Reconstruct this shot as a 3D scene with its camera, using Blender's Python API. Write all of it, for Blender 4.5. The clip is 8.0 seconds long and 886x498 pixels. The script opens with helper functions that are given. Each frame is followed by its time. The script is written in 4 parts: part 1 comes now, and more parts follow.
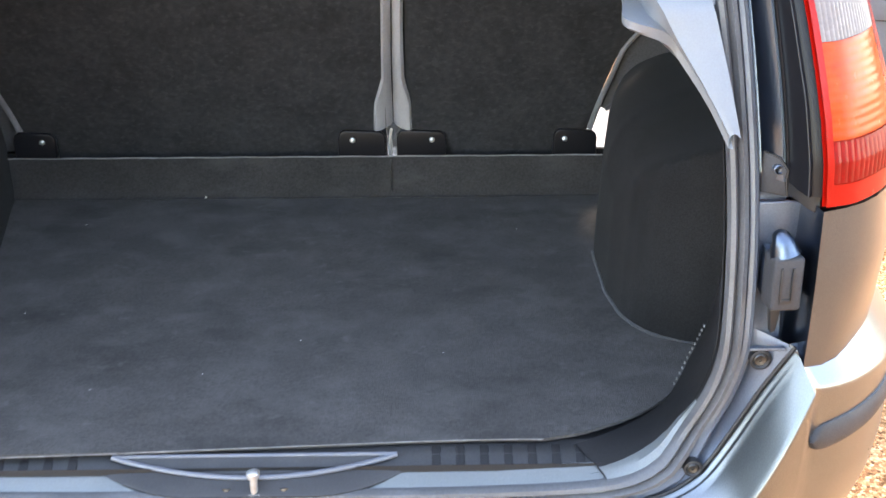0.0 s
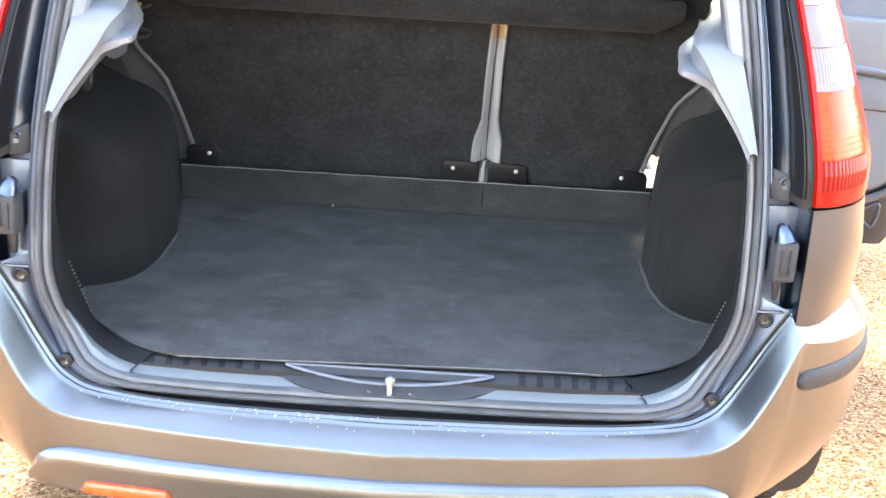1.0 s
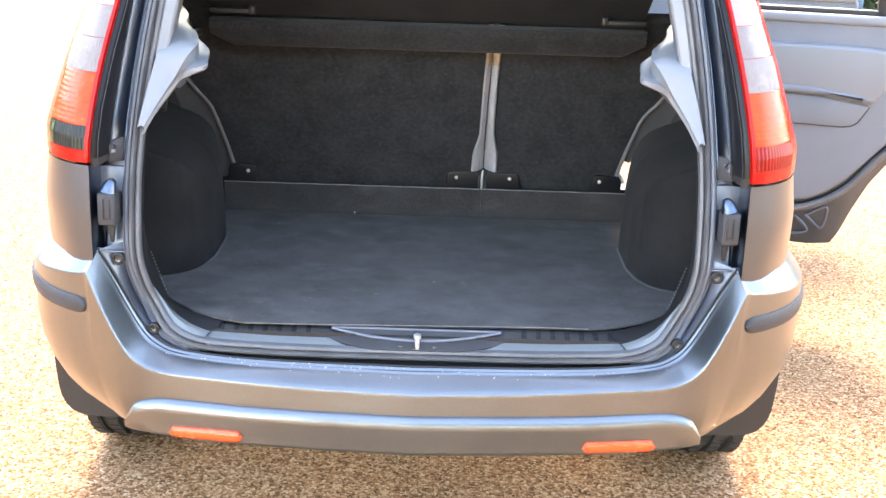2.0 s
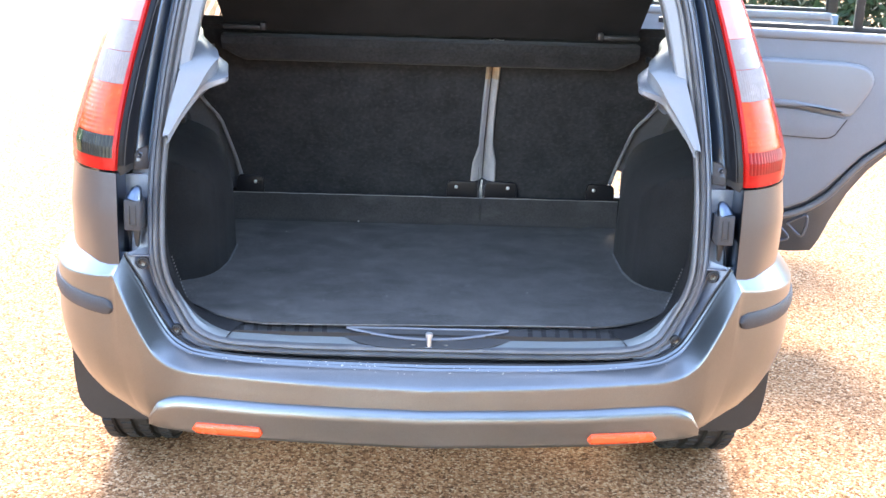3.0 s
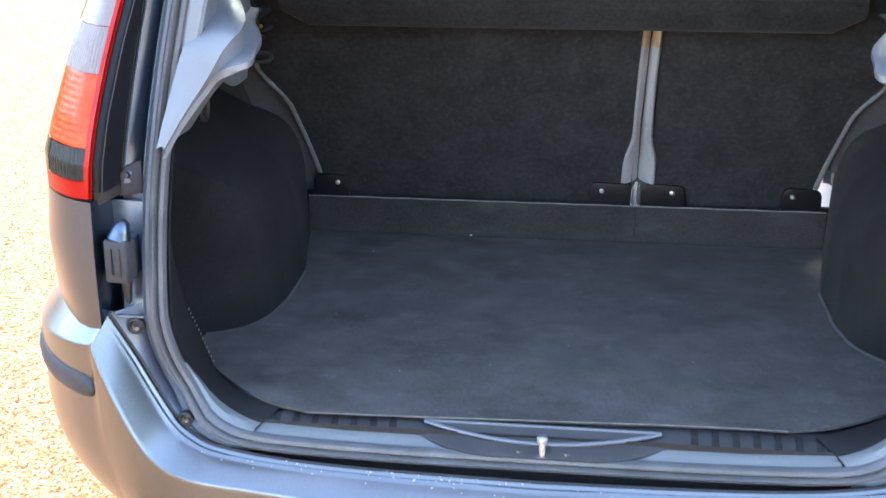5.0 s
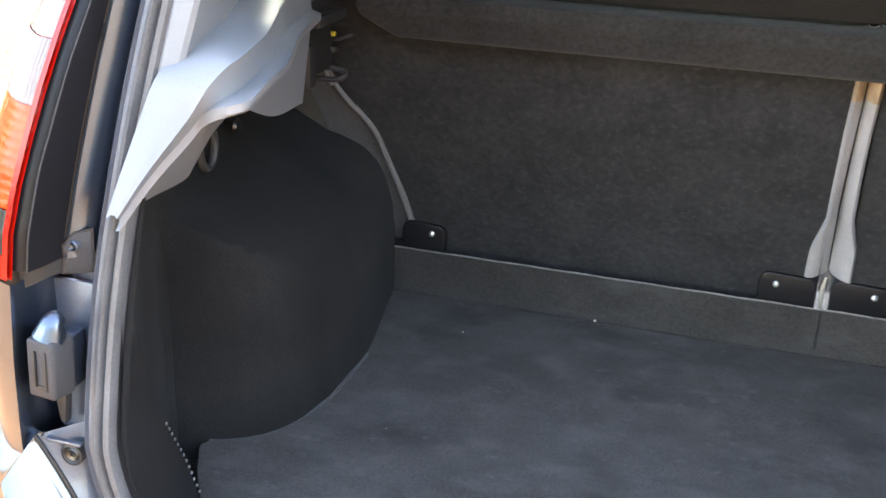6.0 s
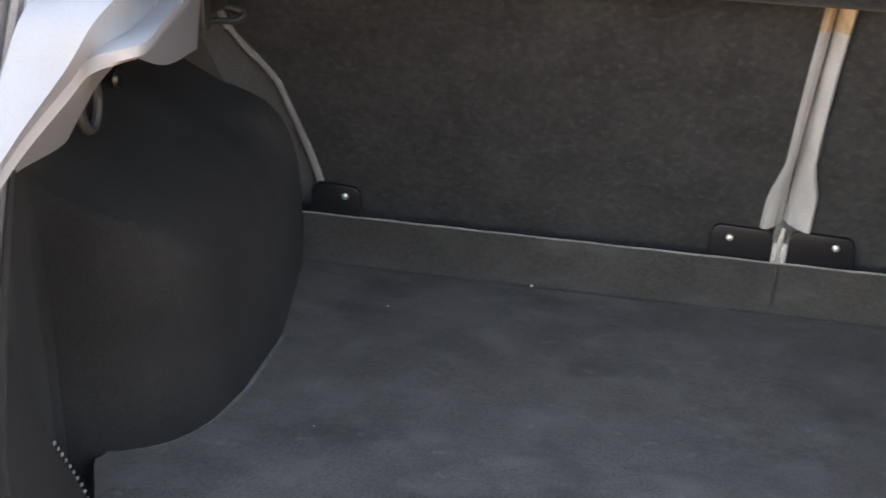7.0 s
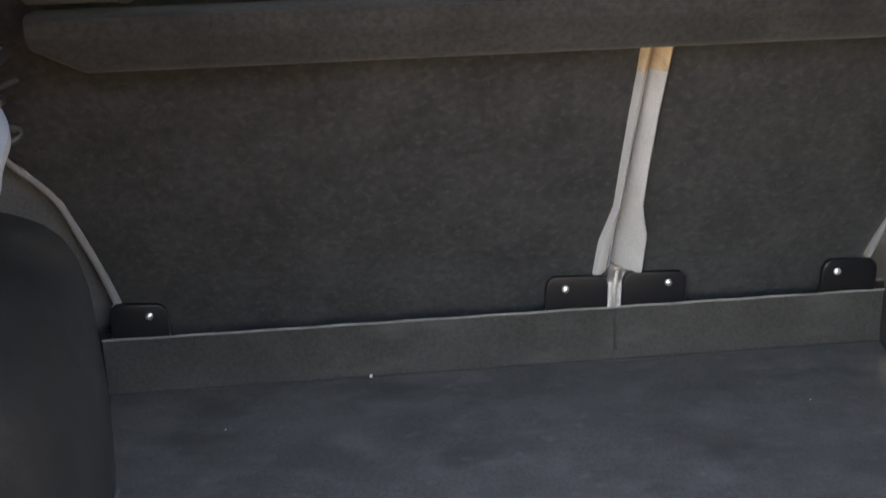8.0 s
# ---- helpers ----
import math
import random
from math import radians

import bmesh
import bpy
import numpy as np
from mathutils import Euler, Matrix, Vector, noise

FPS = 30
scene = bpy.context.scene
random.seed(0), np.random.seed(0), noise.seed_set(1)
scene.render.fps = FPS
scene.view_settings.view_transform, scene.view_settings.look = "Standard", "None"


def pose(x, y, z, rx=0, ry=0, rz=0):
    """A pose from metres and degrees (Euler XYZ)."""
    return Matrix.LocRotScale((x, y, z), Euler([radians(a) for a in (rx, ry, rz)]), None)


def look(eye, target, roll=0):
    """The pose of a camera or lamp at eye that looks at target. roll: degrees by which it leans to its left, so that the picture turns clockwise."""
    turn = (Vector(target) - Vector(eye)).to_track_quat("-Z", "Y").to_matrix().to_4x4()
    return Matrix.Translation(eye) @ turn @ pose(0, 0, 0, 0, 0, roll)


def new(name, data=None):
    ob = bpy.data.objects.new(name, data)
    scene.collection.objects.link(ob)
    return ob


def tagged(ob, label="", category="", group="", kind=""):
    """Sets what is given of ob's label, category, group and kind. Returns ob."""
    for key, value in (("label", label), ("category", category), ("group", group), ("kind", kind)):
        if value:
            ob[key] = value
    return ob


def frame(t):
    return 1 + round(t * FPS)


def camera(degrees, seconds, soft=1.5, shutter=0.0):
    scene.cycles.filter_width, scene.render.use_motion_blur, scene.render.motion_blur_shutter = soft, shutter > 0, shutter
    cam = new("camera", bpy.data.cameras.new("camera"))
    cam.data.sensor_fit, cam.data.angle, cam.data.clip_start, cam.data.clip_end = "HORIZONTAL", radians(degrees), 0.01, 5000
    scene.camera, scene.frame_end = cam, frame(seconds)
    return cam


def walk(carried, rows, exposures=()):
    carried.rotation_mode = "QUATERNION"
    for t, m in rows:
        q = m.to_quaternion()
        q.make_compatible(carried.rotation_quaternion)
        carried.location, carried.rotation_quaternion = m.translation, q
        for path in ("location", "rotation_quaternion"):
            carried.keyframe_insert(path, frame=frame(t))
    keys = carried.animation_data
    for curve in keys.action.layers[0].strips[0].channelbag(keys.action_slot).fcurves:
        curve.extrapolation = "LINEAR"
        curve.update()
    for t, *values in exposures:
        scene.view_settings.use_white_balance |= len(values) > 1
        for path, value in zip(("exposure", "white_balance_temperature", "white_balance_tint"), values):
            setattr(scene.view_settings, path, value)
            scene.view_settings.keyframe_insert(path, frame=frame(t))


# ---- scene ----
cam = camera(42.0, 8.0, shutter=0.2)
PATH = [
    (0, (0.207, -1.404, 1.441), (0.247, 0.403, 0.584), 0.0),
    (0.5, (0.122, -1.671, 1.453), (0.159, 0.16, 0.65), 2.2),
    (1, (0.088, -1.967, 1.486), (0.077, -0.097, 0.776), 3.4),
    (1.5, (0.069, -2.239, 1.498), (-0.003, -0.368, 0.793), 3.1),
    (1.7, (0.055, -2.333, 1.512), (0.024, -0.45, 0.839), 2.4),
    (2.8, (-0.034, -2.58, 1.512), (0.021, -0.67, 0.921), 2.0),
    (3, (-0.048, -2.573, 1.511), (0.013, -0.663, 0.919), 2.0),
    (3.5, (-0.044, -2.524, 1.5), (0.016, -0.619, 0.895), 1.2),
    (4, (0.011, -2.344, 1.473), (0.056, -0.463, 0.793), 0.9),
    (4.5, (0.056, -2.072, 1.474), (-0.079, -0.202, 0.778), 1.3),
    (5, (0.051, -1.745, 1.446), (-0.19, 0.115, 0.75), -0.3),
    (5.2, (0.057, -1.606, 1.455), (-0.225, 0.247, 0.758), -1.0),
    (6.3, (0.085, -1.034, 1.4), (-0.53, 0.711, 0.643), 1.9),
    (6.5, (0.082, -0.995, 1.393), (-0.544, 0.742, 0.626), 1.3),
    (7, (-0.043, -0.963, 1.347), (-0.372, 0.837, 0.539), 2.2),
    (7.5, (-0.142, -0.938, 1.346), (-0.113, 0.884, 0.523), -1.0),
    (8, (-0.225, -0.846, 1.34), (-0.044, 1.013, 0.625), -1.5),
]
EXPO = 2.9
walk(cam, [(t, look(eye, target, roll)) for t, eye, target, roll in PATH],
     [(0.0, EXPO + 0.95, 8600, 15), (0.5, EXPO + 1.3, 8400, 14), (1.0, EXPO + 1.37, 8600, 15), (1.5, EXPO + 1.25, 8600, 16), (3.0, EXPO + 0.92, 7300, 15), (4.0, EXPO + 0.82, 7100, 14), (5.0, EXPO + 0.72, 7200, 14), (6.3, EXPO + 1.42, 9500, 17), (7.0, EXPO + 1.15, 10000, 19), (7.5, EXPO + 1.13, 10000, 18), (8.0, EXPO + 1.08, 9500, 17)])

# ---- light ----
SUN_ELEV, SUN_AZ = 45.0, 91.0
world = bpy.data.worlds.new("world")
scene.world = world
world.use_nodes = True
wn = world.node_tree.nodes
sky = wn.new("ShaderNodeTexSky")
sky.sky_type, sky.sun_disc = "NISHITA", False
sky.sun_elevation, sky.sun_rotation = radians(SUN_ELEV), radians(90 - SUN_AZ)
sky.air_density, sky.dust_density, sky.ozone_density = 1.0, 0.6, 1.0
world.node_tree.links.new(sky.outputs[0], wn["Background"].inputs[0])
wn["Background"].inputs[1].default_value = 0.15
sun = new("sun", bpy.data.lights.new("sun", "SUN"))
sun.data.energy, sun.data.angle, sun.data.color = 1.1, radians(30), (1.0, 0.95, 0.87)
sun.matrix_world = look((0, 0, 0), (-math.cos(radians(SUN_ELEV)) * math.cos(radians(SUN_AZ)),
                                    -math.cos(radians(SUN_ELEV)) * math.sin(radians(SUN_AZ)), -math.sin(radians(SUN_ELEV))))


# ---- materials ----
def material(name, color, rough=0.5, metal=0.0, coat=0.0, vary=0.15, scale=6.0, fine=180.0, fine_vary=0.1, bump=0.0,
             bump_scale=None, sheen=0.0, spec=0.5, stain=None, stain_scale=3.0, stain_amount=0.5, stretch=(1, 1, 1)):
    """A surface with stains at a coarse scale, grain at a fine one, and relief."""
    m = bpy.data.materials.new(name)
    m.use_nodes = True
    n, l = m.node_tree.nodes, m.node_tree.links
    b = n["Principled BSDF"]
    b.inputs["Roughness"].default_value, b.inputs["Metallic"].default_value = rough, metal
    b.inputs["Coat Weight"].default_value, b.inputs["Coat Roughness"].default_value = coat, 0.08
    b.inputs["Sheen Weight"].default_value, b.inputs["Specular IOR Level"].default_value = sheen, spec
    at = n.new("ShaderNodeTexCoord")
    big, small = n.new("ShaderNodeTexNoise"), n.new("ShaderNodeTexNoise")
    big.inputs["Scale"].default_value, big.inputs["Detail"].default_value = scale, 5.0
    small.inputs["Scale"].default_value, small.inputs["Detail"].default_value = fine, 3.0
    sized = n.new("ShaderNodeMapping")
    sized.inputs["Scale"].default_value = stretch
    l.new(at.outputs["Object"], sized.inputs["Vector"])
    l.new(sized.outputs[0], big.inputs["Vector"])
    l.new(at.outputs["Object"], small.inputs["Vector"])
    k1, k2, mul, tint = n.new("ShaderNodeMapRange"), n.new("ShaderNodeMapRange"), n.new("ShaderNodeMath"), n.new("ShaderNodeMix")
    for k, t, v in ((k1, big, vary), (k2, small, fine_vary)):
        k.inputs["From Min"].default_value, k.inputs["From Max"].default_value = 0.3, 0.7
        k.inputs["To Min"].default_value, k.inputs["To Max"].default_value = 1 - v, 1 + v
        l.new(t.outputs["Fac"], k.inputs["Value"])
    mul.operation = "MULTIPLY"
    l.new(k1.outputs[0], mul.inputs[0])
    l.new(k2.outputs[0], mul.inputs[1])
    tint.data_type, tint.blend_type = "RGBA", "MULTIPLY"
    tint.inputs["Factor"].default_value = 1.0
    tint.inputs[6].default_value = (*color, 1)
    l.new(mul.outputs[0], tint.inputs[7])
    out = tint.outputs[2]
    if stain:
        st, ramp, mix = n.new("ShaderNodeTexNoise"), n.new("ShaderNodeMapRange"), n.new("ShaderNodeMix")
        st.inputs["Scale"].default_value, st.inputs["Detail"].default_value, st.inputs["Roughness"].default_value = stain_scale, 8.0, 0.65
        l.new(sized.outputs[0], st.inputs["Vector"])
        ramp.inputs["From Min"].default_value, ramp.inputs["From Max"].default_value = 0.48, 0.72
        ramp.inputs["To Max"].default_value = stain_amount
        l.new(st.outputs["Fac"], ramp.inputs["Value"])
        mix.data_type = "RGBA"
        l.new(ramp.outputs[0], mix.inputs["Factor"])
        l.new(out, mix.inputs[6])
        mix.inputs[7].default_value = (*stain, 1)
        out = mix.outputs[2]
    l.new(out, b.inputs["Base Color"])
    rr = n.new("ShaderNodeMapRange")
    rr.inputs["To Min"].default_value, rr.inputs["To Max"].default_value = max(rough - 0.06, 0.02), min(rough + 0.08, 1)
    l.new(big.outputs["Fac"], rr.inputs["Value"])
    l.new(rr.outputs[0], b.inputs["Roughness"])
    if bump:
        bp, tex = n.new("ShaderNodeBump"), n.new("ShaderNodeTexNoise")
        tex.inputs["Scale"].default_value, tex.inputs["Detail"].default_value = bump_scale or fine, 4.0
        l.new(at.outputs["Object"], tex.inputs["Vector"])
        bp.inputs["Strength"].default_value, bp.inputs["Distance"].default_value = bump, 0.002
        l.new(tex.outputs["Fac"], bp.inputs["Height"])
        l.new(bp.outputs[0], b.inputs["Normal"])
    return m


def patches(m, color, scale, low, high, amount, stretch=(1, 1, 1)):
    """Scattered marks of another colour on a surface, where a noise rises past a threshold."""
    n, l = m.node_tree.nodes, m.node_tree.links
    at, sized, tex = n.new("ShaderNodeTexCoord"), n.new("ShaderNodeMapping"), n.new("ShaderNodeTexNoise")
    ramp, mix = n.new("ShaderNodeMapRange"), n.new("ShaderNodeMix")
    sized.inputs["Scale"].default_value = stretch
    tex.inputs["Scale"].default_value, tex.inputs["Detail"].default_value = scale, 4.0
    ramp.inputs["From Min"].default_value, ramp.inputs["From Max"].default_value = low, high
    ramp.inputs["To Max"].default_value = amount
    base = n["Principled BSDF"].inputs["Base Color"]
    mix.data_type = "RGBA"
    l.new(at.outputs["Object"], sized.inputs["Vector"])
    l.new(sized.outputs[0], tex.inputs["Vector"])
    l.new(tex.outputs["Fac"], ramp.inputs["Value"])
    l.new(ramp.outputs[0], mix.inputs["Factor"])
    l.new(base.links[0].from_socket, mix.inputs[6])
    mix.inputs[7].default_value = (*color, 1)
    l.new(mix.outputs[2], base)


PAINT = material("slate_metallic_paint", (0.092, 0.121, 0.166), 0.31, 1.0, 0.5, 0.06, 3.0, 900.0, 0.12)
PAINT_IN = material("slate_paint_satin", (0.135, 0.158, 0.200), 0.42, 0.7, 0.3, 0.10, 5.0, 700.0, 0.12)
BUMPER = material("bumper_paint", (0.174, 0.192, 0.205), 0.30, 0.95, 0.3, 0.08, 4.0, 700.0, 0.12, 0.03, 500,
                  stain=(0.20, 0.208, 0.222), stain_scale=9.0, stain_amount=0.35)
GUTTER = material("slate_gutter_paint", (0.15, 0.165, 0.195), 0.48, 0.4, 0.15, 0.08, 6.0, 700.0, 0.12)
FLANGE = material("satin_sill_paint", (0.150, 0.168, 0.172), 0.42, 0.2, 0.3, 0.08, 6.0, 700.0, 0.12)
GLOSS_BLACK = material("gloss_black_plastic", (0.010, 0.010, 0.012), 0.32, 0, 0.0, 0.1, 8, 300, spec=0.22)
BLACK = material("black_plastic", (0.018, 0.018, 0.019), 0.5, 0, 0, 0.15, 9, 400, 0.15, 0.15, 900)
CORNER = material("smooth_black_corner_plastic", (0.017, 0.017, 0.018), 0.55, 0, 0, 0.2, 9, 400, 0.15, 0.15, 900, spec=0.2)
SLOT_SHADE = material("dull_black_slot_shade", (0.007, 0.007, 0.008), 0.6, 0, 0, 0.15, 12, 500, 0.15)
SILL = material("grained_sill_plastic", (0.036, 0.036, 0.0375), 0.46, 0, 0, 0.18, 12, 500, 0.15, 0.25, 900, spec=0.4)
RUB = material("grey_rubbing_strip", (0.046, 0.047, 0.051), 0.55, 0, 0, 0.18, 9, 400, 0.15, 0.2, 700, spec=0.25)
SEAL = material("worn_rubber_seal", (0.105, 0.107, 0.112), 0.40, 0, 0, 0.2, 14, 300, 0.12, 0.12, 250)
RUBBER = material("tyre_rubber", (0.022, 0.022, 0.022), 0.75, 0, 0, 0.25, 10, 200, 0.2, 0.3, 120)
CARPET = material("charcoal_boot_carpet", (0.0175, 0.0175, 0.0179), 0.95, 0, 0, 0.28, 7, 420, 0.25, 0.5, 520, 0.04, 0.07)
SEATCARPET = material("black_seatback_carpet", (0.0250, 0.0255, 0.0272), 0.95, 0, 0, 0.24, 14, 90, 0.20, 0.25, 300, 0.1, 0.15)
SHELFFELT = material("charcoal_shelf_felt", (0.024, 0.024, 0.0245), 0.95, 0, 0, 0.22, 12, 150, 0.26, 0.3, 300, 0.1, 0.15)
# the mat's felt again, darker: shade on its turned-up edge put into the colour
SHADED_FELT = material("shaded_needle_felt", (0.0405, 0.0385, 0.038), 0.95, 0, 0, 0.22, 9.0, 260, 0.2, 0.6, 520, 0.05, 0.15)
MAT = material("dark_needle_felt", (0.0620, 0.0570, 0.0540), 0.95, 0, 0, 0.26, 9.0, 260, 0.22, 0.6, 520, 0.075, 0.12,
               stain=(0.132, 0.126, 0.119), stain_scale=13.0, stain_amount=0.40, stretch=(0.9, 1.1, 1))
patches(MAT, (0.024, 0.0225, 0.0215), 7.0, 0.57, 0.74, 0.6, (0.9, 1.7, 1))
patches(MAT, (0.17, 0.165, 0.155), 34.0, 0.64, 0.80, 0.35, (1, 1.3, 1))
patches(SHADED_FELT, (0.075, 0.073, 0.070), 16.0, 0.55, 0.75, 0.5, (0.7, 1, 1.6))
patches(SEATCARPET, (0.066, 0.067, 0.070), 120.0, 0.54, 0.74, 0.32, (0.8, 1, 1.0))
EDGE = material("pale_frayed_binding", (0.18, 0.176, 0.168), 0.9, 0, 0, 0.3, 40, 600, 0.3, 0.6, 600)
LIGHT_GREY = material("light_grey_trim_plastic", (0.195, 0.208, 0.225), 0.36, 0, 0, 0.04, 5, 600, 0.05, 0.12, 900)
PIPING = material("light_grey_seat_fabric", (0.36, 0.36, 0.365), 0.85, 0, 0, 0.12, 14, 500, 0.15, 0.5, 600, 0.2)
DOORGREY = material("grey_door_card_plastic", (0.165, 0.18, 0.205), 0.5, 0, 0, 0.06, 6, 500, 0.1, 0.2, 800)
RUST = material("rust_stained_fabric", (0.40, 0.30, 0.20), 0.9, 0, 0, 0.25, 40, 500, 0.2)
STRAP = material("grey_webbing_edge", (0.16, 0.16, 0.163), 0.85, 0, 0, 0.15, 14, 500, 0.15, 0.4, 600, 0.1)
MIDGREY = material("mid_grey_felt", (0.050, 0.050, 0.052), 0.95, 0, 0, 0.12, 9, 400, 0.3, 0.8, 480, 0.2)
STEEL = material("zinc_steel", (0.72, 0.72, 0.70), 0.36, 0.8, 0, 0.12, 60, 500, 0.1)
BOLT = material("dull_bolt_steel", (0.115, 0.116, 0.116), 0.38, 1.0, 0, 0.25, 80, 500, 0.2)
REDLENS = material("red_lens", (0.38, 0.007, 0.004), 0.24, 0, 0.0, 0.05, 10, 300, 0.05, spec=0.22)
FOGLENS = material("deep_red_lens", (0.24, 0.005, 0.004), 0.24, 0, 0.0, 0.15, 30, 300, 0.05, spec=0.22)
AMBERLENS = material("orange_red_lens", (0.50, 0.050, 0.006), 0.24, 0, 0.0, 0.25, 60, 300, 0.05, spec=0.22)
CLEARLENS = material("clear_fluted_lens", (0.205, 0.172, 0.162), 0.25, 0.0, 0.0, 0.07, 20, 300, 0.08, spec=0.22)
SMOKELENS = material("smoky_reversing_lens", (0.022, 0.024, 0.022), 0.2, 0.0, 0.1, 0.4, 40, 300, 0.1, spec=0.10)
# red lens with the sky's pale reflection mixed into its colour
UPPERLENS = material("red_lens_with_pale_reflection", (0.50, 0.25, 0.22), 0.25, 0, 0.0, 0.08, 12, 300, 0.05, spec=0.15)
REFLECTOR = material("orange_reflector", (0.72, 0.085, 0.020), 0.25, 0, 0.15, 0.06, 30, 400, 0.08)
HEADLINER = material("pale_grey_headliner", (0.55, 0.55, 0.54), 0.9, 0, 0, 0.05, 5, 300, 0.1)
YELLOW = material("yellow_clip_plastic", (0.45, 0.28, 0.02), 0.5)
GREEN_REFLECTION = material("green_reflection_on_lens", (0.022, 0.045, 0.018), 0.2, 0, 0, 0.3, 40, 300, 0.1, spec=0.2)
LEAF = material("dark_hedge_leaves", (0.028, 0.05, 0.016), 0.6, 0, 0, 0.5, 3, 40, 0.4)
CHIP = material("bare_plastic_chip", (0.55, 0.52, 0.47), 0.7, 0, 0, 0.1, 60, 400)
GLASS = bpy.data.materials.new("window_glass")
GLASS.use_nodes = True
gb = GLASS.node_tree.nodes["Principled BSDF"]
gb.inputs["Transmission Weight"].default_value, gb.inputs["Roughness"].default_value = 1.0, 0.0
gb.inputs["Base Color"].default_value, gb.inputs["IOR"].default_value = (0.85, 0.9, 0.88, 1), 1.1

# quarter window glass, darkened so the sun leaves no patch on the lining
DIMMED = GLASS.copy()
DIMMED.name = "dark_privacy_glass"
DIMMED.node_tree.nodes["Principled BSDF"].inputs["Base Color"].default_value = (0.10, 0.11, 0.12, 1)
TINT = GLASS.copy()
TINT.name = "tinted_rear_glass"
TINT.node_tree.nodes["Principled BSDF"].inputs["Base Color"].default_value = (0.70, 0.75, 0.78, 1)


def gravel():
    m = bpy.data.materials.new("resin_bound_gravel")
    m.use_nodes = True
    n, l = m.node_tree.nodes, m.node_tree.links
    b = n["Principled BSDF"]
    at, vor, edge, big = n.new("ShaderNodeTexCoord"), n.new("ShaderNodeTexVoronoi"), n.new("ShaderNodeTexVoronoi"), n.new("ShaderNodeTexNoise")
    vor.inputs["Scale"].default_value = edge.inputs["Scale"].default_value = 150.0
    edge.feature = "DISTANCE_TO_EDGE"
    big.inputs["Scale"].default_value, big.inputs["Detail"].default_value = 1.3, 6.0
    for t in (vor, edge, big):
        l.new(at.outputs["Object"], t.inputs["Vector"])
    sep, ramp = n.new("ShaderNodeSeparateColor"), n.new("ShaderNodeValToRGB")
    l.new(vor.outputs["Color"], sep.inputs[0])
    l.new(sep.outputs[0], ramp.inputs[0])
    e = ramp.color_ramp.elements
    e[0].position, e[0].color = 0.0, (0.120, 0.058, 0.025, 1)
    e[1].position, e[1].color = 1.0, (0.70, 0.48, 0.30, 1)
    for p, c in ((0.3, (0.345, 0.166, 0.078, 1)), (0.7, (0.530, 0.287, 0.146, 1))):
        k = e.new(p)
        k.color = c
    gap, mix, wear = n.new("ShaderNodeMapRange"), n.new("ShaderNodeMix"), n.new("ShaderNodeMix")
    gap.inputs["From Max"].default_value = 0.12
    gap.inputs["To Min"].default_value = 0.6
    l.new(edge.outputs["Distance"], gap.inputs["Value"])
    mix.data_type = wear.data_type = "RGBA"
    mix.blend_type = wear.blend_type = "MULTIPLY"
    mix.inputs["Factor"].default_value = 1.0
    wear.inputs["Factor"].default_value = 0.25
    l.new(ramp.outputs[0], mix.inputs[6])
    l.new(gap.outputs[0], mix.inputs[7])
    l.new(mix.outputs[2], wear.inputs[6])
    l.new(big.outputs["Fac"], wear.inputs[7])
    l.new(wear.outputs[2], b.inputs["Base Color"])
    b.inputs["Roughness"].default_value = 0.88
    b.inputs["Specular IOR Level"].default_value = 0.08
    bp = n.new("ShaderNodeBump")
    bp.inputs["Strength"].default_value, bp.inputs["Distance"].default_value = 1.0, 0.004
    l.new(edge.outputs["Distance"], bp.inputs["Height"])
    l.new(bp.outputs[0], b.inputs["Normal"])
    return m


GRAVEL = gravel()


# ---- mesh helpers ----
def part(name, bm, mat, parent=None, label="", smooth=35.0):
    me = bpy.data.meshes.new(name)
    bm.to_mesh(me)
    bm.free()
    me.materials.append(mat)
    if smooth:
        me.polygons.foreach_set("use_smooth", [True] * len(me.polygons))
        me.set_sharp_from_angle(angle=radians(smooth))
    ob = new(name, me)
    ob.parent = parent
    if label:
        tagged(ob, label)
    return ob


def spline(pts, n):
    """n points, even in length, on a smooth curve through pts."""
    p = [Vector(q) for q in pts]
    p = [2 * p[0] - p[1], *p, 2 * p[-1] - p[-2]]
    fine = []
    for i in range(1, len(p) - 2):
        for k in range(24):
            t = k / 24
            a, b, c, d = p[i - 1], p[i], p[i + 1], p[i + 2]
            fine.append(0.5 * (2 * b + (c - a) * t + (2 * a - 5 * b + 4 * c - d) * t * t + (3 * b - a - 3 * c + d) * t ** 3))
    fine.append(p[-2])
    run = [0.0]
    for a, b in zip(fine, fine[1:]):
        run.append(run[-1] + (b - a).length)
    out, j = [], 0
    for i in range(n):
        s = run[-1] * i / (n - 1)
        while j < len(run) - 2 and run[j + 1] < s:
            j += 1
        f = (s - run[j]) / max(run[j + 1] - run[j], 1e-9)
        out.append(fine[j].lerp(fine[j + 1], min(max(f, 0), 1)))
    return out


def sheet(rows, thick=0.0, sx=1, flip=False, close=False):
    """A mesh over a grid of points; thick: its depth, against the normals. sx -1 mirrors it across the car."""
    bm = bmesh.new()
    grid = [[bm.verts.new((sx * p[0], p[1], p[2])) for p in r] for r in rows]
    n = len(grid[0])
    for a, b in zip(grid, grid[1:]):
        for i in range(n if close else n - 1):
            q = (a[i], a[(i + 1) % n], b[(i + 1) % n], b[i])
            bm.faces.new(q if (sx > 0) != flip else q[::-1])
    bm.normal_update()
    if thick:
        bmesh.ops.solidify(bm, geom=bm.faces[:], thickness=thick)
    return bm


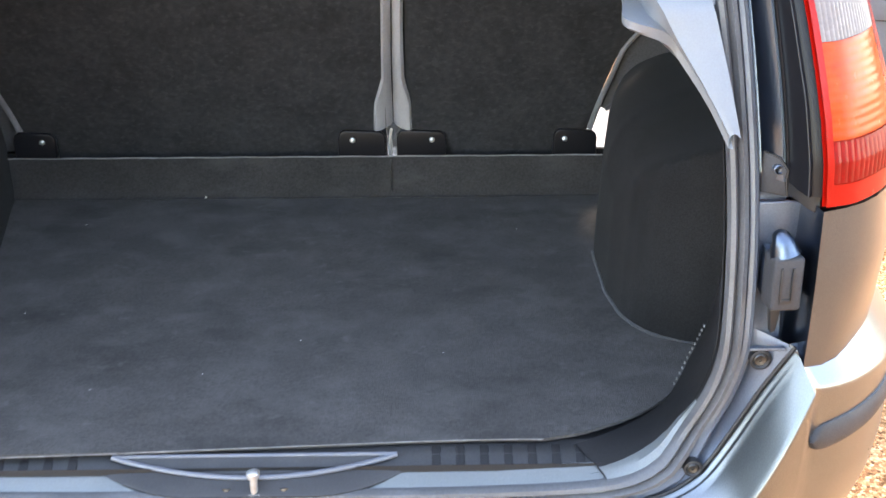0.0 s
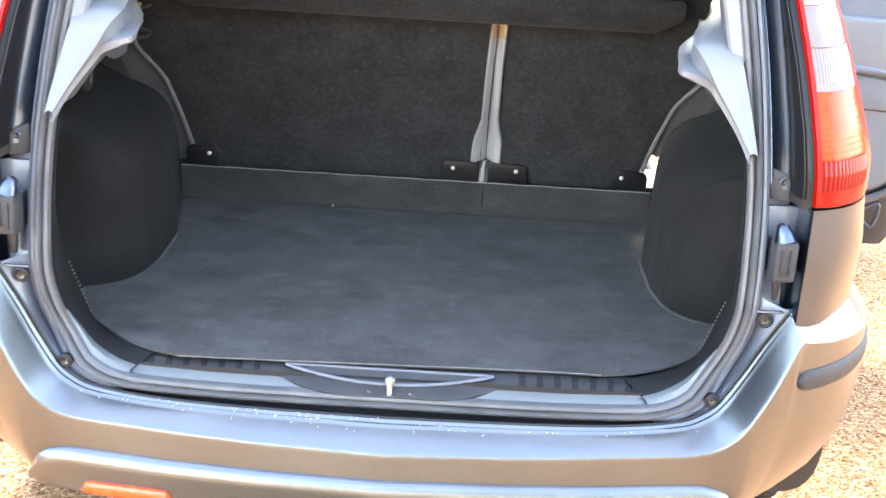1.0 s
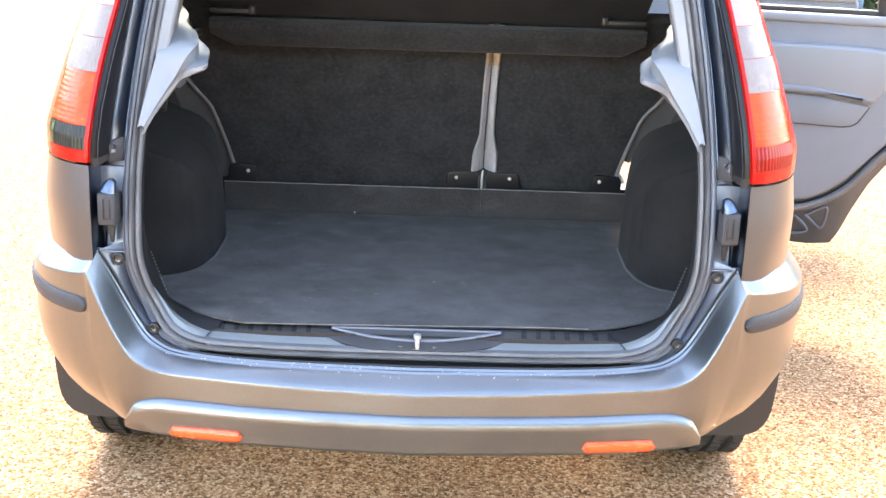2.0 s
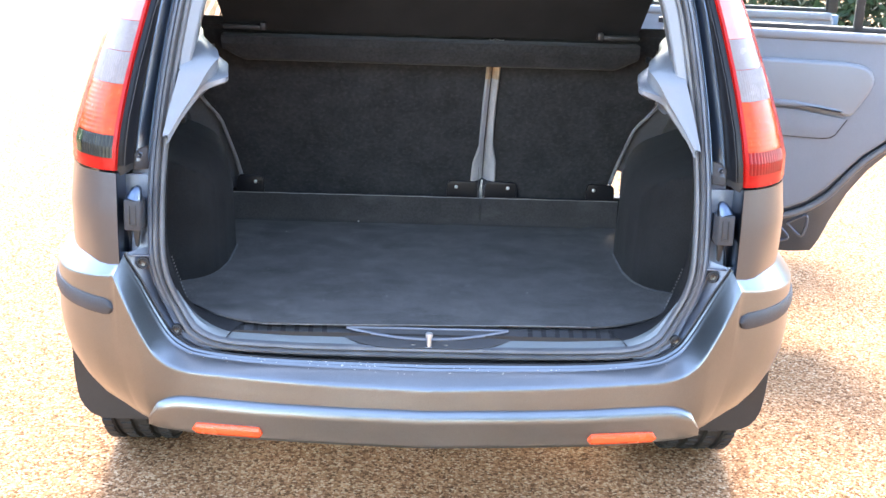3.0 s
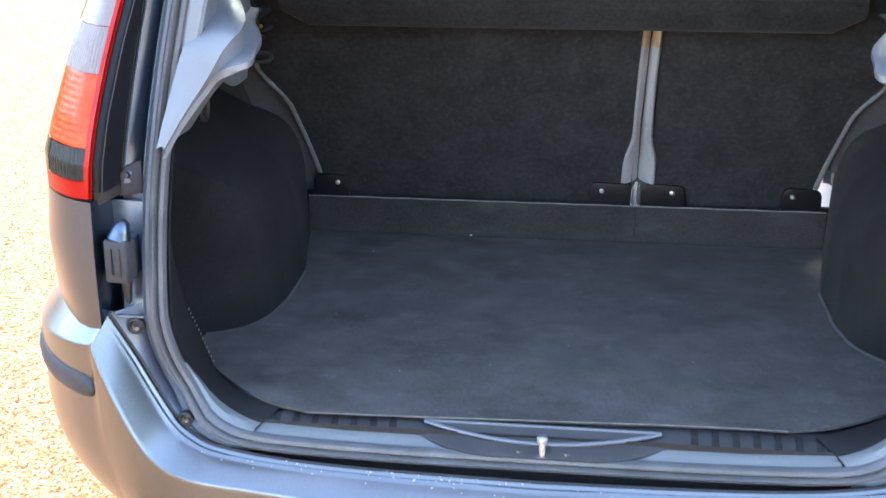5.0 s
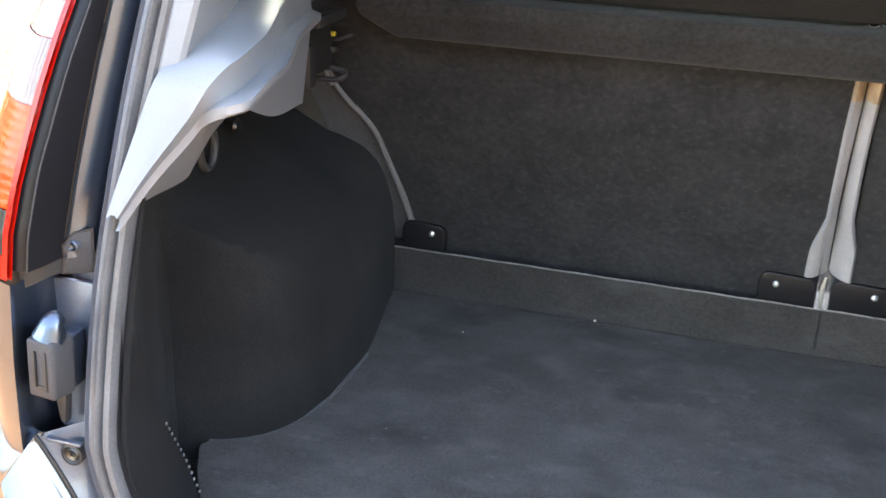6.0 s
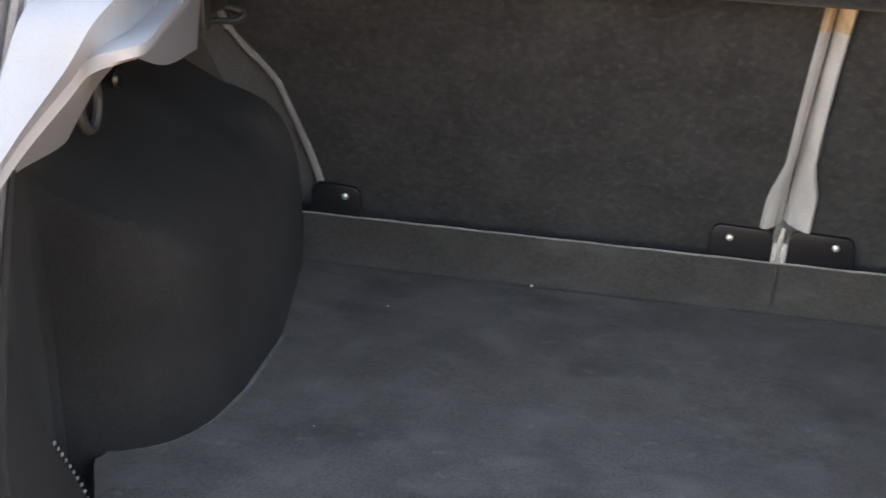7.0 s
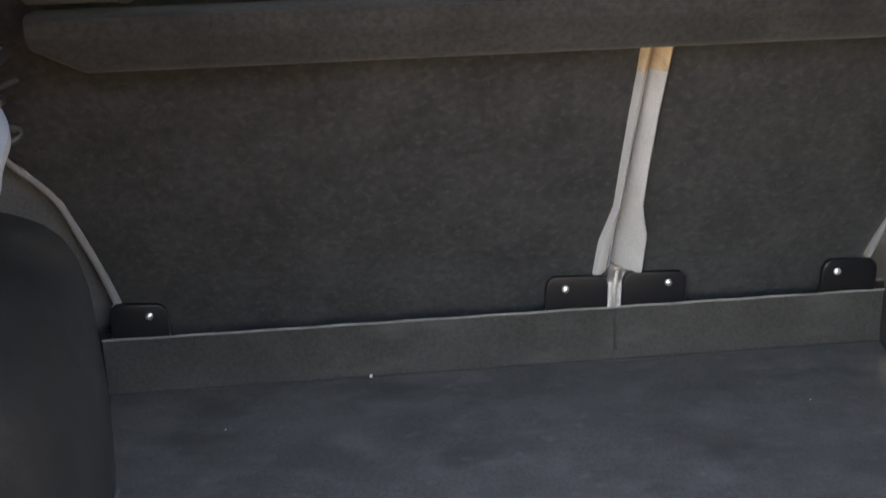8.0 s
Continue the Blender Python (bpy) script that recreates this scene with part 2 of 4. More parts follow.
def tube(pts, r, sides=10, n=None, flat=1.0):
    """A closed rope along pts; r: its radius, or a list of radii; flat squeezes it across."""
    p = spline(pts, n or max(4 * len(pts), 8)) if n != 0 else [Vector(q) for q in pts]
    rad = r if isinstance(r, (list, tuple)) else [r] * 2
    bm = bmesh.new()
    rings, ref = [], None
    for i, c in enumerate(p):
        d = (p[min(i + 1, len(p) - 1)] - p[max(i - 1, 0)]).normalized()
        if ref is None:
            ref = d.orthogonal().normalized()
        ref = (ref - d * ref.dot(d)).normalized()
        side = d.cross(ref)
        f = i / (len(p) - 1) * (len(rad) - 1)
        k = min(int(f), len(rad) - 2)
        rr = rad[k] + (rad[k + 1] - rad[k]) * (f - k)
        rings.append([bm.verts.new(c + rr * (math.cos(a) * ref + flat * math.sin(a) * side)) for a in [2 * math.pi * j / sides for j in range(sides)]])
    for a, b in zip(rings, rings[1:]):
        for j in range(sides):
            bm.faces.new((a[j], a[(j + 1) % sides], b[(j + 1) % sides], b[j]))
    bm.faces.new(rings[0][::-1])
    bm.faces.new(rings[-1])
    return bm


def block(x, y, z, dx, dy, dz, bevel=0.003, m=None, seg=2):
    """A box with rounded edges round (x, y, z)."""
    bm = bmesh.new()
    bmesh.ops.create_cube(bm, size=1)
    bmesh.ops.scale(bm, vec=(dx, dy, dz), verts=bm.verts)
    if bevel:
        bmesh.ops.bevel(bm, geom=bm.edges[:], offset=bevel, segments=seg, affect="EDGES", profile=0.5)
    if m:
        bmesh.ops.transform(bm, matrix=m, verts=bm.verts)
    bmesh.ops.translate(bm, vec=(x, y, z), verts=bm.verts)
    return bm


def lathe(profile, sides=24, m=None):
    """A turned shape round the y axis from (radius, y) points."""
    bm = bmesh.new()
    rings = [[bm.verts.new((r * math.cos(2 * math.pi * j / sides), y, r * math.sin(2 * math.pi * j / sides))) for j in range(sides)] for r, y in profile]
    for a, b in zip(rings, rings[1:]):
        for j in range(sides):
            bm.faces.new((a[j], b[j], b[(j + 1) % sides], a[(j + 1) % sides]))
    bm.faces.new(rings[0])
    bm.faces.new(rings[-1][::-1])
    bmesh.ops.recalc_face_normals(bm, faces=bm.faces[:])
    if m:
        bmesh.ops.transform(bm, matrix=m, verts=bm.verts)
    return bm


def plate(outline, thick, m=None, bevel=0.0, seg=2):
    """A slab from an outline of (x, z), centred on y = 0."""
    bm = bmesh.new()
    a = [bm.verts.new((x, -thick / 2, z)) for x, z in outline]
    b = [bm.verts.new((x, thick / 2, z)) for x, z in outline]
    bm.faces.new(a)
    bm.faces.new(b[::-1])
    for i in range(len(a)):
        j = (i + 1) % len(a)
        bm.faces.new((a[j], a[i], b[i], b[j]))
    bmesh.ops.recalc_face_normals(bm, faces=bm.faces[:])
    if bevel:
        bmesh.ops.bevel(bm, geom=[e for e in bm.edges if e.calc_face_angle(0) > 0.9], offset=bevel, segments=seg, affect="EDGES", profile=0.5)
    if m:
        bmesh.ops.transform(bm, matrix=m, verts=bm.verts)
    return bm


def join(bms):
    out = bmesh.new()
    for b in bms:
        me = bpy.data.meshes.new("join")
        b.to_mesh(me)
        b.free()
        out.from_mesh(me)
        bpy.data.meshes.remove(me)
    return out


def step(a, b, x):
    t = min(max((x - a) / (b - a), 0), 1)
    return t * t * (3 - 2 * t)


def table(x, xs, ys):
    return float(np.interp(x, xs, ys))


def open_y(z):
    """How far back the boot opening's rim stands at a height."""
    return -0.235 + max(0.0, z - 0.75) * 0.25 - 0.026 * step(0.65, 0.572, z)


# ---- ground and distance ----
bm = bmesh.new()
bmesh.ops.create_grid(bm, x_segments=40, y_segments=40, size=150)
ground = tagged(part("ground", bm, GRAVEL), "golden brown resin-bound gravel drive", "ground", kind="structure")


def hedge(x0, y0, x1, y1, high, deep, seed, count):
    """A hedge of many small leaves round a frame of stems."""
    rng = random.Random(seed)
    verts, faces = [], []
    for i in range(count):
        t = rng.random()
        h = high * (0.85 + 0.25 * math.sin(9 * t + seed) * 0.5 + 0.1 * rng.random())
        z = h * rng.random() ** 0.8
        off = deep * 0.5 * (1 if rng.random() < 0.8 else rng.random()) * (1 - 0.35 * (z / h) ** 2) * rng.choice((-1, 1)) + rng.gauss(0, 0.08)
        d = Vector((x1 - x0, y1 - y0, 0)).normalized()
        c = Vector((x0, y0, 0)).lerp(Vector((x1, y1, 0)), t) + Vector((-d.y, d.x, 0)) * off + Vector((0, 0, z))
        u = Vector((rng.gauss(0, 1), rng.gauss(0, 1), rng.gauss(0, 1))).normalized()
        v = u.orthogonal().normalized()
        s = rng.uniform(0.04, 0.09)
        k = len(verts)
        verts += [c - u * s, c + v * s * 0.5, c + u * s, c - v * s * 0.5]
        faces.append((k, k + 1, k + 2, k + 3))
    me = bpy.data.meshes.new("hedge")
    me.from_pydata(verts, [], faces)
    me.materials.append(LEAF)
    return new("hedge", me)


tagged(hedge(1.6, 8.2, 16, 9.5, 2.6, 1.1, 3, 45000), "dark green leafy garden hedge beyond the drive", "hedge", kind="stuff")
tagged(hedge(-9.4, -9, -8.8, 9, 2.2, 1.1, 8, 22000), "dark green hedge beside the drive", "hedge", kind="stuff")
tagged(hedge(-22, 17, -7.5, 15.5, 2.4, 1.2, 5, 12000), "dark green hedge along the far edge of the drive", "hedge", kind="stuff")

# unseen hedge behind the camera, added to block low sky light and darken reflections
tagged(hedge(-3, -11.5, 17, -9.0, 5.5, 1.6, 12, 52000), "tall dark green hedge, added unseen behind to cut low light", "hedge", kind="stuff")

# ---- the car ----
car = tagged(new("car"), "slate grey hatchback car with its boot open on gravel", "car")

# outline of the boot opening, from the sill's middle up the side to the roof, (x, z)
RIM = [(0.0, 0.570), (0.15, 0.570), (0.30, 0.572), (0.428, 0.579), (0.487, 0.598), (0.517, 0.630), (0.549, 0.692), (0.562, 0.755), (0.565, 0.85),
       (0.563, 0.925), (0.557, 1.00), (0.545, 1.10), (0.528, 1.205), (0.508, 1.30), (0.47, 1.39), (0.40, 1.425), (0.2, 1.44), (0.0, 1.442)]


def rim_path(n=90, out=0.0, dy=0.0):
    """The opening's outline on one side, moved outwards and in depth."""
    p = spline([(x, 0, z) for x, z in RIM], n)
    q = []
    for i, c in enumerate(p):
        d = (p[min(i + 1, n - 1)] - p[max(i - 1, 0)]).normalized()
        o = Vector((d.z, 0, -d.x))
        c = c + o * (min(out, 0.026) + max(out - 0.026, 0) * max(step(0.43, 0.47, c.x), step(0.60, 0.64, c.z)))
        q.append(Vector((max(c.x, 0.0) if i not in (0, n - 1) else 0.0, open_y(c.z) + dy, c.z)))
    return q


def round_rim(out, dy):
    left = [Vector((-c.x, c.y, c.z)) for c in rim_path(90, out, dy)]
    right = rim_path(90, out, dy)
    return right + left[::-1][1:-1]


def rim_loft(steps):
    return sheet([round_rim(o, d) for o, d in steps], close=True, flip=True)


# rubber seal pushed on the flange: two lips with a groove between
seal = part("door_seal", rim_loft([(0.003, 0.032), (0.001, 0.012), (-0.001, 0.010), (-0.002, 0.004), (0.001, -0.003), (0.006, -0.005), (0.0095, -0.001), (0.011, 0.005), (0.0125, 0.0),
                                   (0.016, -0.006), (0.021, -0.004), (0.023, 0.003), (0.024, 0.02)]), SEAL, car, "worn grey rubber boot seal")

# painted gutter round the opening
part("boot_gutter", rim_loft([(0.0235, 0.022), (0.024, 0.012), (0.026, 0.008), (0.031, 0.006), (0.0335, 0.002), (0.0355, 0.004), (0.038, 0.016)]), GUTTER, car,
     "satin slate paint round the boot opening")

# bumper and body joint, (x, y, z) from the middle to the corner
JOINT = [(0, -0.284, 0.540), (0.25, -0.280, 0.542), (0.40, -0.270, 0.545), (0.49, -0.259, 0.554), (0.523, -0.255, 0.567), (0.550, -0.251, 0.589), (0.581, -0.247, 0.640), (0.612, -0.247, 0.703), (0.643, -0.253, 0.762)]
CREST = [(0, -0.343, 0.507), (0.24, -0.334, 0.513), (0.415, -0.322, 0.521), (0.520, -0.318, 0.531), (0.570, -0.320, 0.560), (0.600, -0.320, 0.609), (0.630, -0.312, 0.671), (0.656, -0.297, 0.727)]

N = 64
joint, crest = spline(JOINT, N), spline(CREST, N)
rim_out = [c for c in rim_path(140, 0.038, 0.016)]


def near(path, p):
    return min(path, key=lambda c: (c.x - p.x) ** 2 + (c.z - p.z) ** 2)


def rim_at(z, out=0.038, dy=0.016):
    """The opening's side at a height above the corner."""
    p = [c for c in rim_path(140, out, dy) if c.z > 0.64 and c.x > 0.44]
    hs = [c.z for c in p]
    return Vector((table(z, hs, [c.x for c in p]), open_y(z) + dy, z))


for sx, side in ((-1, "left"), (1, "right")):
    # painted panel between gutter and bumper, with a shallow joggle
    rows = []
    for j in joint:
        g = near(rim_out, j)
        if j.x < 0.435:
            continue
        rows.append([g, g.lerp(j, 0.12) + Vector((0, 0.003, 0)), g.lerp(j, 0.80) + Vector((0, 0.004, 0)), j + Vector((0, 0.004, 0)), j + Vector((0, 0.045, -0.02))])
    part("rear_panel", sheet(rows, 0.0, sx, flip=True), PAINT_IN, car, "satin slate painted panel beside the boot opening")

# the bumper: its upper ledge, then the face below a crisp crest
ARC = [(0, -0.350), (0.2, -0.344), (0.36, -0.333), (0.5, -0.322), (0.60, -0.310), (0.668, -0.280), (0.724, -0.246), (0.776, -0.196), (0.818, -0.130), (0.846, -0.050), (0.861, 0.04), (0.866, 0.12)]
BX = [a[0] for a in ARC]
TOPZ = ([0, 0.656, 0.70, 0.757, 0.795, 0.86], [0.725, 0.725, 0.717, 0.708, 0.700, 0.690])
BOTZ = ([0, 0.4, 0.5, 0.60, 0.668, 0.722, 0.772, 0.812, 0.840, 0.855, 0.86], [0.383, 0.386, 0.390, 0.385, 0.365, 0.355, 0.355, 0.370, 0.40, 0.43, 0.45])


def arc_points(n=84):
    return spline([(x, y, 0) for x, y in ARC], n)


def mirrored(rows):
    """The rows of one half, and the same across the car's middle before them."""
    return [[(-p[0], p[1], p[2]) for p in r] for r in rows[::-1]] + rows[1:]


def bumper_rows():
    """The bumper's skin station by station: the ledge, a rolled crest, the face and its tucked lower edge."""
    stations = [(j, c, Vector((c.x, table(c.x, BX, [a[1] for a in ARC]), 0))) for j, c in zip(joint, crest)]
    stations += [(None, None, c) for c in arc_points(120) if c.x > 0.664]
    rows = []
    for inner, top, arc in stations:
        out = Vector((arc.x * 0.6 * step(0.3, 0.75, arc.x), arc.y - 0.1, 0)).normalized()
        if top is None:
            q = arc - out * 0.004
            top = Vector((q.x, q.y, table(arc.x, *TOPZ)))
            up = arc - out * 0.046
            inner = Vector((up.x, up.y, top.z + 0.042 + 0.010 * step(0.66, 0.86, arc.x)))
        bead = step(0.66, 0.60, arc.x)
        row = [inner + Vector((0, 0.02, -0.012)), inner + Vector((0, 0.001, -0.003)), inner + Vector((0, 0, 0.0012))]
        row += [inner.lerp(top, a) + Vector((0, 0, h * bead)) for a, h in ((0.025, 0.0030), (0.055, 0.0034), (0.085, 0.0020), (0.11, 0.0004), (0.135, 0.0006), (0.155, 0.0018), (0.185, 0.0016), (0.215, 0.0003), (0.3, 0.0008), (0.5, 0.0014), (0.75, 0.0008))]
        bot = table(arc.x, *BOTZ)
        corner = step(0.58, 0.76, arc.x)
        face = []
        for t, w, d, e in ((0.04, 0.04, 0, 0), (0.10, 0.12, 0, 0), (0.2, 0.30, 0, 0), (0.36, 0.6, 0, 0), (0.5, 0.85, 0.001, 0.006), (0.62, 1, 0.003, 0.018), (0.74, 1, 0.008, 0.038), (0.85, 1, 0.016, 0.066),
                           (0.94, 1, 0.028, 0.100), (1.0, 1, 0.05, 0.14)):
            q = Vector((top.x, top.y, 0)).lerp(Vector((arc.x, arc.y, 0)), w) - out * (d + (e - d) * corner)
            face.append(Vector((q.x, q.y, top.z + (bot - top.z) * t)))
        u, v = (row[-1] - top).normalized(), (face[1] - top).normalized()
        row += [top + u * 0.010, top + u * 0.0040, top + u * 0.0026 + v * 0.0004, top + (u + v) * 0.0010, top + v * 0.0026 + u * 0.0004, top + v * 0.0040, top + v * 0.010]
        rows.append(row + face[2:])
    return rows


bumper = part("bumper", sheet(mirrored(bumper_rows()), 0, flip=True), BUMPER, car, "slate grey painted rear bumper with chips and light scuffs", smooth=60)

for sx in (-1, 1):
    part("joint_gap", tube([(sx * (p.x - 0.002), p.y - 0.0005, p.z + 0.003) for p in joint[::3]], 0.0024, 6, 70), BLACK, bumper, "dark joint between bumper and body")
    # rubbing strip inset on the corner
    strip = [c for c in arc_points(160) if 0.662 <= c.x <= 0.864]
    rows = []
    for i, c in enumerate(strip):
        f = i / (len(strip) - 1)
        out = Vector((c.x * 0.6, c.y - 0.1, 0)).normalized()
        h = 0.019 * math.sqrt(max(0.0, 1 - max(0, (0.07 - f) / 0.07) ** 2)) + 0.0005
        zc = 0.652 - 0.004 * f
        rows.append([((c + out * d).x, (c + out * d).y, zc + h * t) for t, d in ((-1.05, -0.006), (-0.9, 0.000), (-0.5, 0.003), (0.2, 0.004), (0.7, 0.002), (0.93, -0.001), (1.0, -0.006))])
    part("rubbing_strip", sheet(rows, 0, sx), RUB, bumper, "dark grey ribbed rubbing strip")
    # mud flap and wheel
    m = Matrix.Translation((sx * 0.735, 0.085, 0))
    flap = [(p.x, p.z) for p in spline([(sx * 0.122, 0, 0.62), (sx * 0.130, 0, 0.42), (sx * 0.124, 0, 0.30), (sx * 0.106, 0, 0.25), (sx * 0.06, 0, 0.225), (-sx * 0.08, 0, 0.225), (-sx * 0.112, 0, 0.24), (-sx * 0.12, 0, 0.30)], 30)] + [(-sx * 0.12, 0.62)]
    part("mud_flap", plate(flap, 0.008, m, 0.0),
         BLACK, car, "black rubber mud flap behind the wheel")
    wheel = tagged(new("wheel"), "black road tyre on a steel wheel")
    wheel.parent = car
    wheel.location = (sx * 0.766, 0.500, 0.302)
    turn = Matrix.Rotation(radians(90), 4, "Z")
    prof = [(0.20, -0.080), (0.235, -0.092), (0.275, -0.095), (0.292, -0.088), (0.300, -0.072)]
    for g in (-0.045, 0.0, 0.045):
        prof += [(0.302, g - 0.008), (0.295, g - 0.006), (0.295, g + 0.006), (0.302, g + 0.008)]
    prof += [(0.300, 0.072), (0.292, 0.088), (0.275, 0.095), (0.235, 0.092), (0.20, 0.080)]
    part("tyre", lathe(prof, 64, turn), RUBBER, wheel)
    part("rim", lathe([(0.02, -0.03), (0.10, -0.035), (0.15, -0.02), (0.19, -0.06), (0.205, -0.075), (0.205, 0.075), (0.19, 0.05), (0.1, 0.06), (0.02, 0.06)], 40, turn), STEEL, wheel)
    blocks = []
    for i in range(56):
        a = 2 * math.pi * i / 56
        for gx, w in ((-0.071, 0.026), (-0.022, 0.026), (0.022, 0.026), (0.071, 0.026)):
            blocks.append(block(gx, 0.302 * math.cos(a + gx), 0.302 * math.sin(a + gx), w, 0.007, 0.024, 0, Matrix.Rotation(a + gx + math.pi / 2 * 0 - math.pi / 2 * 0, 4, "X")))
    tagged(part("tread", join(blocks), RUBBER, wheel, smooth=0), kind="stuff")

# lower lip of the bumper with its bevel, and two reflectors
rows = []
for x in [-0.592 + 1.184 * i / 60 for i in range(61)]:
    ax = abs(x)
    y = table(ax, BX, [a[1] for a in ARC]) + 0.003
    f = math.sqrt(max(0.0, 1 - (1 - min((0.592 - ax) / 0.085, 1)) ** 2))
    top = table(ax, [0, 0.35, 0.53, 0.592], [0.462, 0.466, 0.474, 0.474]) * f + 0.418 * (1 - f)
    o = 0.011 * min(1, f + 0.1)
    bot = table(ax, [0, 0.4, 0.592], [0.378, 0.383, 0.398])
    rows.append([(x, y, top), (x, y - o * 0.6, top - 0.002), (x, y - o, top - 0.006), (x, y - o - 0.0045, top - 0.017 * f - 0.002), (x, y - o - 0.0045, top - 0.024 * f - 0.003),
                 (x, y - o - 0.0025, (top + bot) / 2 - 0.008), (x, y - o - 0.002, bot + 0.008), (x, y - o + 0.004, bot), (x, y + 0.06, bot + 0.004)])
lip = part("bumper_lip", sheet(rows, 0.0), BUMPER, bumper, "raised lower lip of the bumper")
for sx in (-1, 1):
    rows = []
    for i in range(21):
        f = i / 20
        x = 0.345 + 0.150 * f
        y = table(x, BX, [a[1] for a in ARC]) + 0.004
        h = 0.0135 * min(1.0, math.sqrt(max(0.0, 1 - max(0, (abs(f - 0.5) - 0.42) / 0.08) ** 2))) + 0.0005
        zc = 0.402 + 0.004 * f
        rows.append([(x, y - 0.016 + d, zc + h * t) for t, d in ((1, 0.008), (0.9, -0.004), (0.4, -0.008), (-0.4, -0.007), (-0.9, 0.0), (-1, 0.014))])
    part("rear_reflector", sheet(rows, 0, sx, flip=True), REFLECTOR, bumper, "bright orange red plastic reflector")

# black gap filler under the sill, between body and bumper
part("bumper_gap", sheet([[(x, -0.232, 0.590), (x, -0.230, 0.522), (x, -0.236, 0.506), (x, -0.30, 0.495)] for x in [-0.55 + i * 0.055 for i in range(21)]], 0), BLACK, car, "dark gap above the bumper")

# ---- rear quarter, tail lights, pillars ----
QUARTER = {  # height: (x, y) from the inner edge round the corner to the side
    0.700: [(0.650, -0.262), (0.692, -0.236), (0.741, -0.174), (0.778, -0.112), (0.803, -0.03), (0.821, 0.10), (0.826, 0.35)],
    0.770: [(0.650, -0.264), (0.696, -0.238), (0.746, -0.181), (0.783, -0.117), (0.806, -0.03), (0.821, 0.10), (0.826, 0.35)],
    0.850: [(0.650, -0.262), (0.700, -0.238), (0.749, -0.190), (0.782, -0.125), (0.802, -0.03), (0.816, 0.10), (0.826, 0.35)],
    0.936: [(0.650, -0.254), (0.697, -0.233), (0.742, -0.188), (0.772, -0.120), (0.792, -0.03), (0.806, 0.10), (0.816, 0.35)]}


def across(table_, z, n=18):
    hs = sorted(table_)
    lo = max([h for h in hs if h <= z] or [hs[0]])
    hi = min([h for h in hs if h >= z] or [hs[-1]])
    f = 0 if hi == lo else (z - lo) / (hi - lo)
    a, b = (spline([(x, y, 0) for x, y in table_[h]], n) for h in (lo, hi))
    return [(p.x + (q.x - p.x) * f, p.y + (q.y - p.y) * f, z) for p, q in zip(a, b)]


LAMP = {  # height: (x, y) over the lamp's face from the pillar to the side
    0.942: [(0.650, -0.256), (0.690, -0.240), (0.739, -0.192), (0.771, -0.125)],
    0.990: [(0.647, -0.250), (0.690, -0.233), (0.742, -0.182), (0.774, -0.110)],
    1.050: [(0.640, -0.233), (0.680, -0.216), (0.728, -0.166), (0.758, -0.095)],
    1.150: [(0.622, -0.196), (0.658, -0.180), (0.701, -0.132), (0.728, -0.060)],
    1.260: [(0.598, -0.146), (0.630, -0.130), (0.666, -0.085), (0.690, -0.020)],
    1.360: [(0.574, -0.092), (0.602, -0.078), (0.632, -0.040), (0.652, 0.020)],
    1.410: [(0.560, -0.060), (0.585, -0.048), (0.612, -0.015), (0.631, 0.035)]}


def lens_rows(z0, z1, u0, u1, n, ribs=0.0, rib_n=0, upright=False, proud=0.0):
    """Part of a lamp's face between two heights and two shares of its width, with moulded ribs."""
    rows = []
    m = max(10, rib_n * 4)
    for i in range(m + 1):
        z = z0 + (z1 - z0) * i / m
        row = across(LAMP, z, 41)
        out = []
        for k in range(n + 1):
            u = (u0 + (u1 - u0) * k / n) * 40
            j = min(int(u), 39)
            f = u - j
            p = Vector(row[j]).lerp(Vector(row[j + 1]), f)
            d = Vector((p.x * 0.7, p.y - 0.15, 0)).normalized()
            phase = (k / n if upright else i / m) * rib_n
            p += d * (proud + ribs * abs(math.sin(math.pi * phase)))
            out.append(p)
        rows.append(out)
    return rows


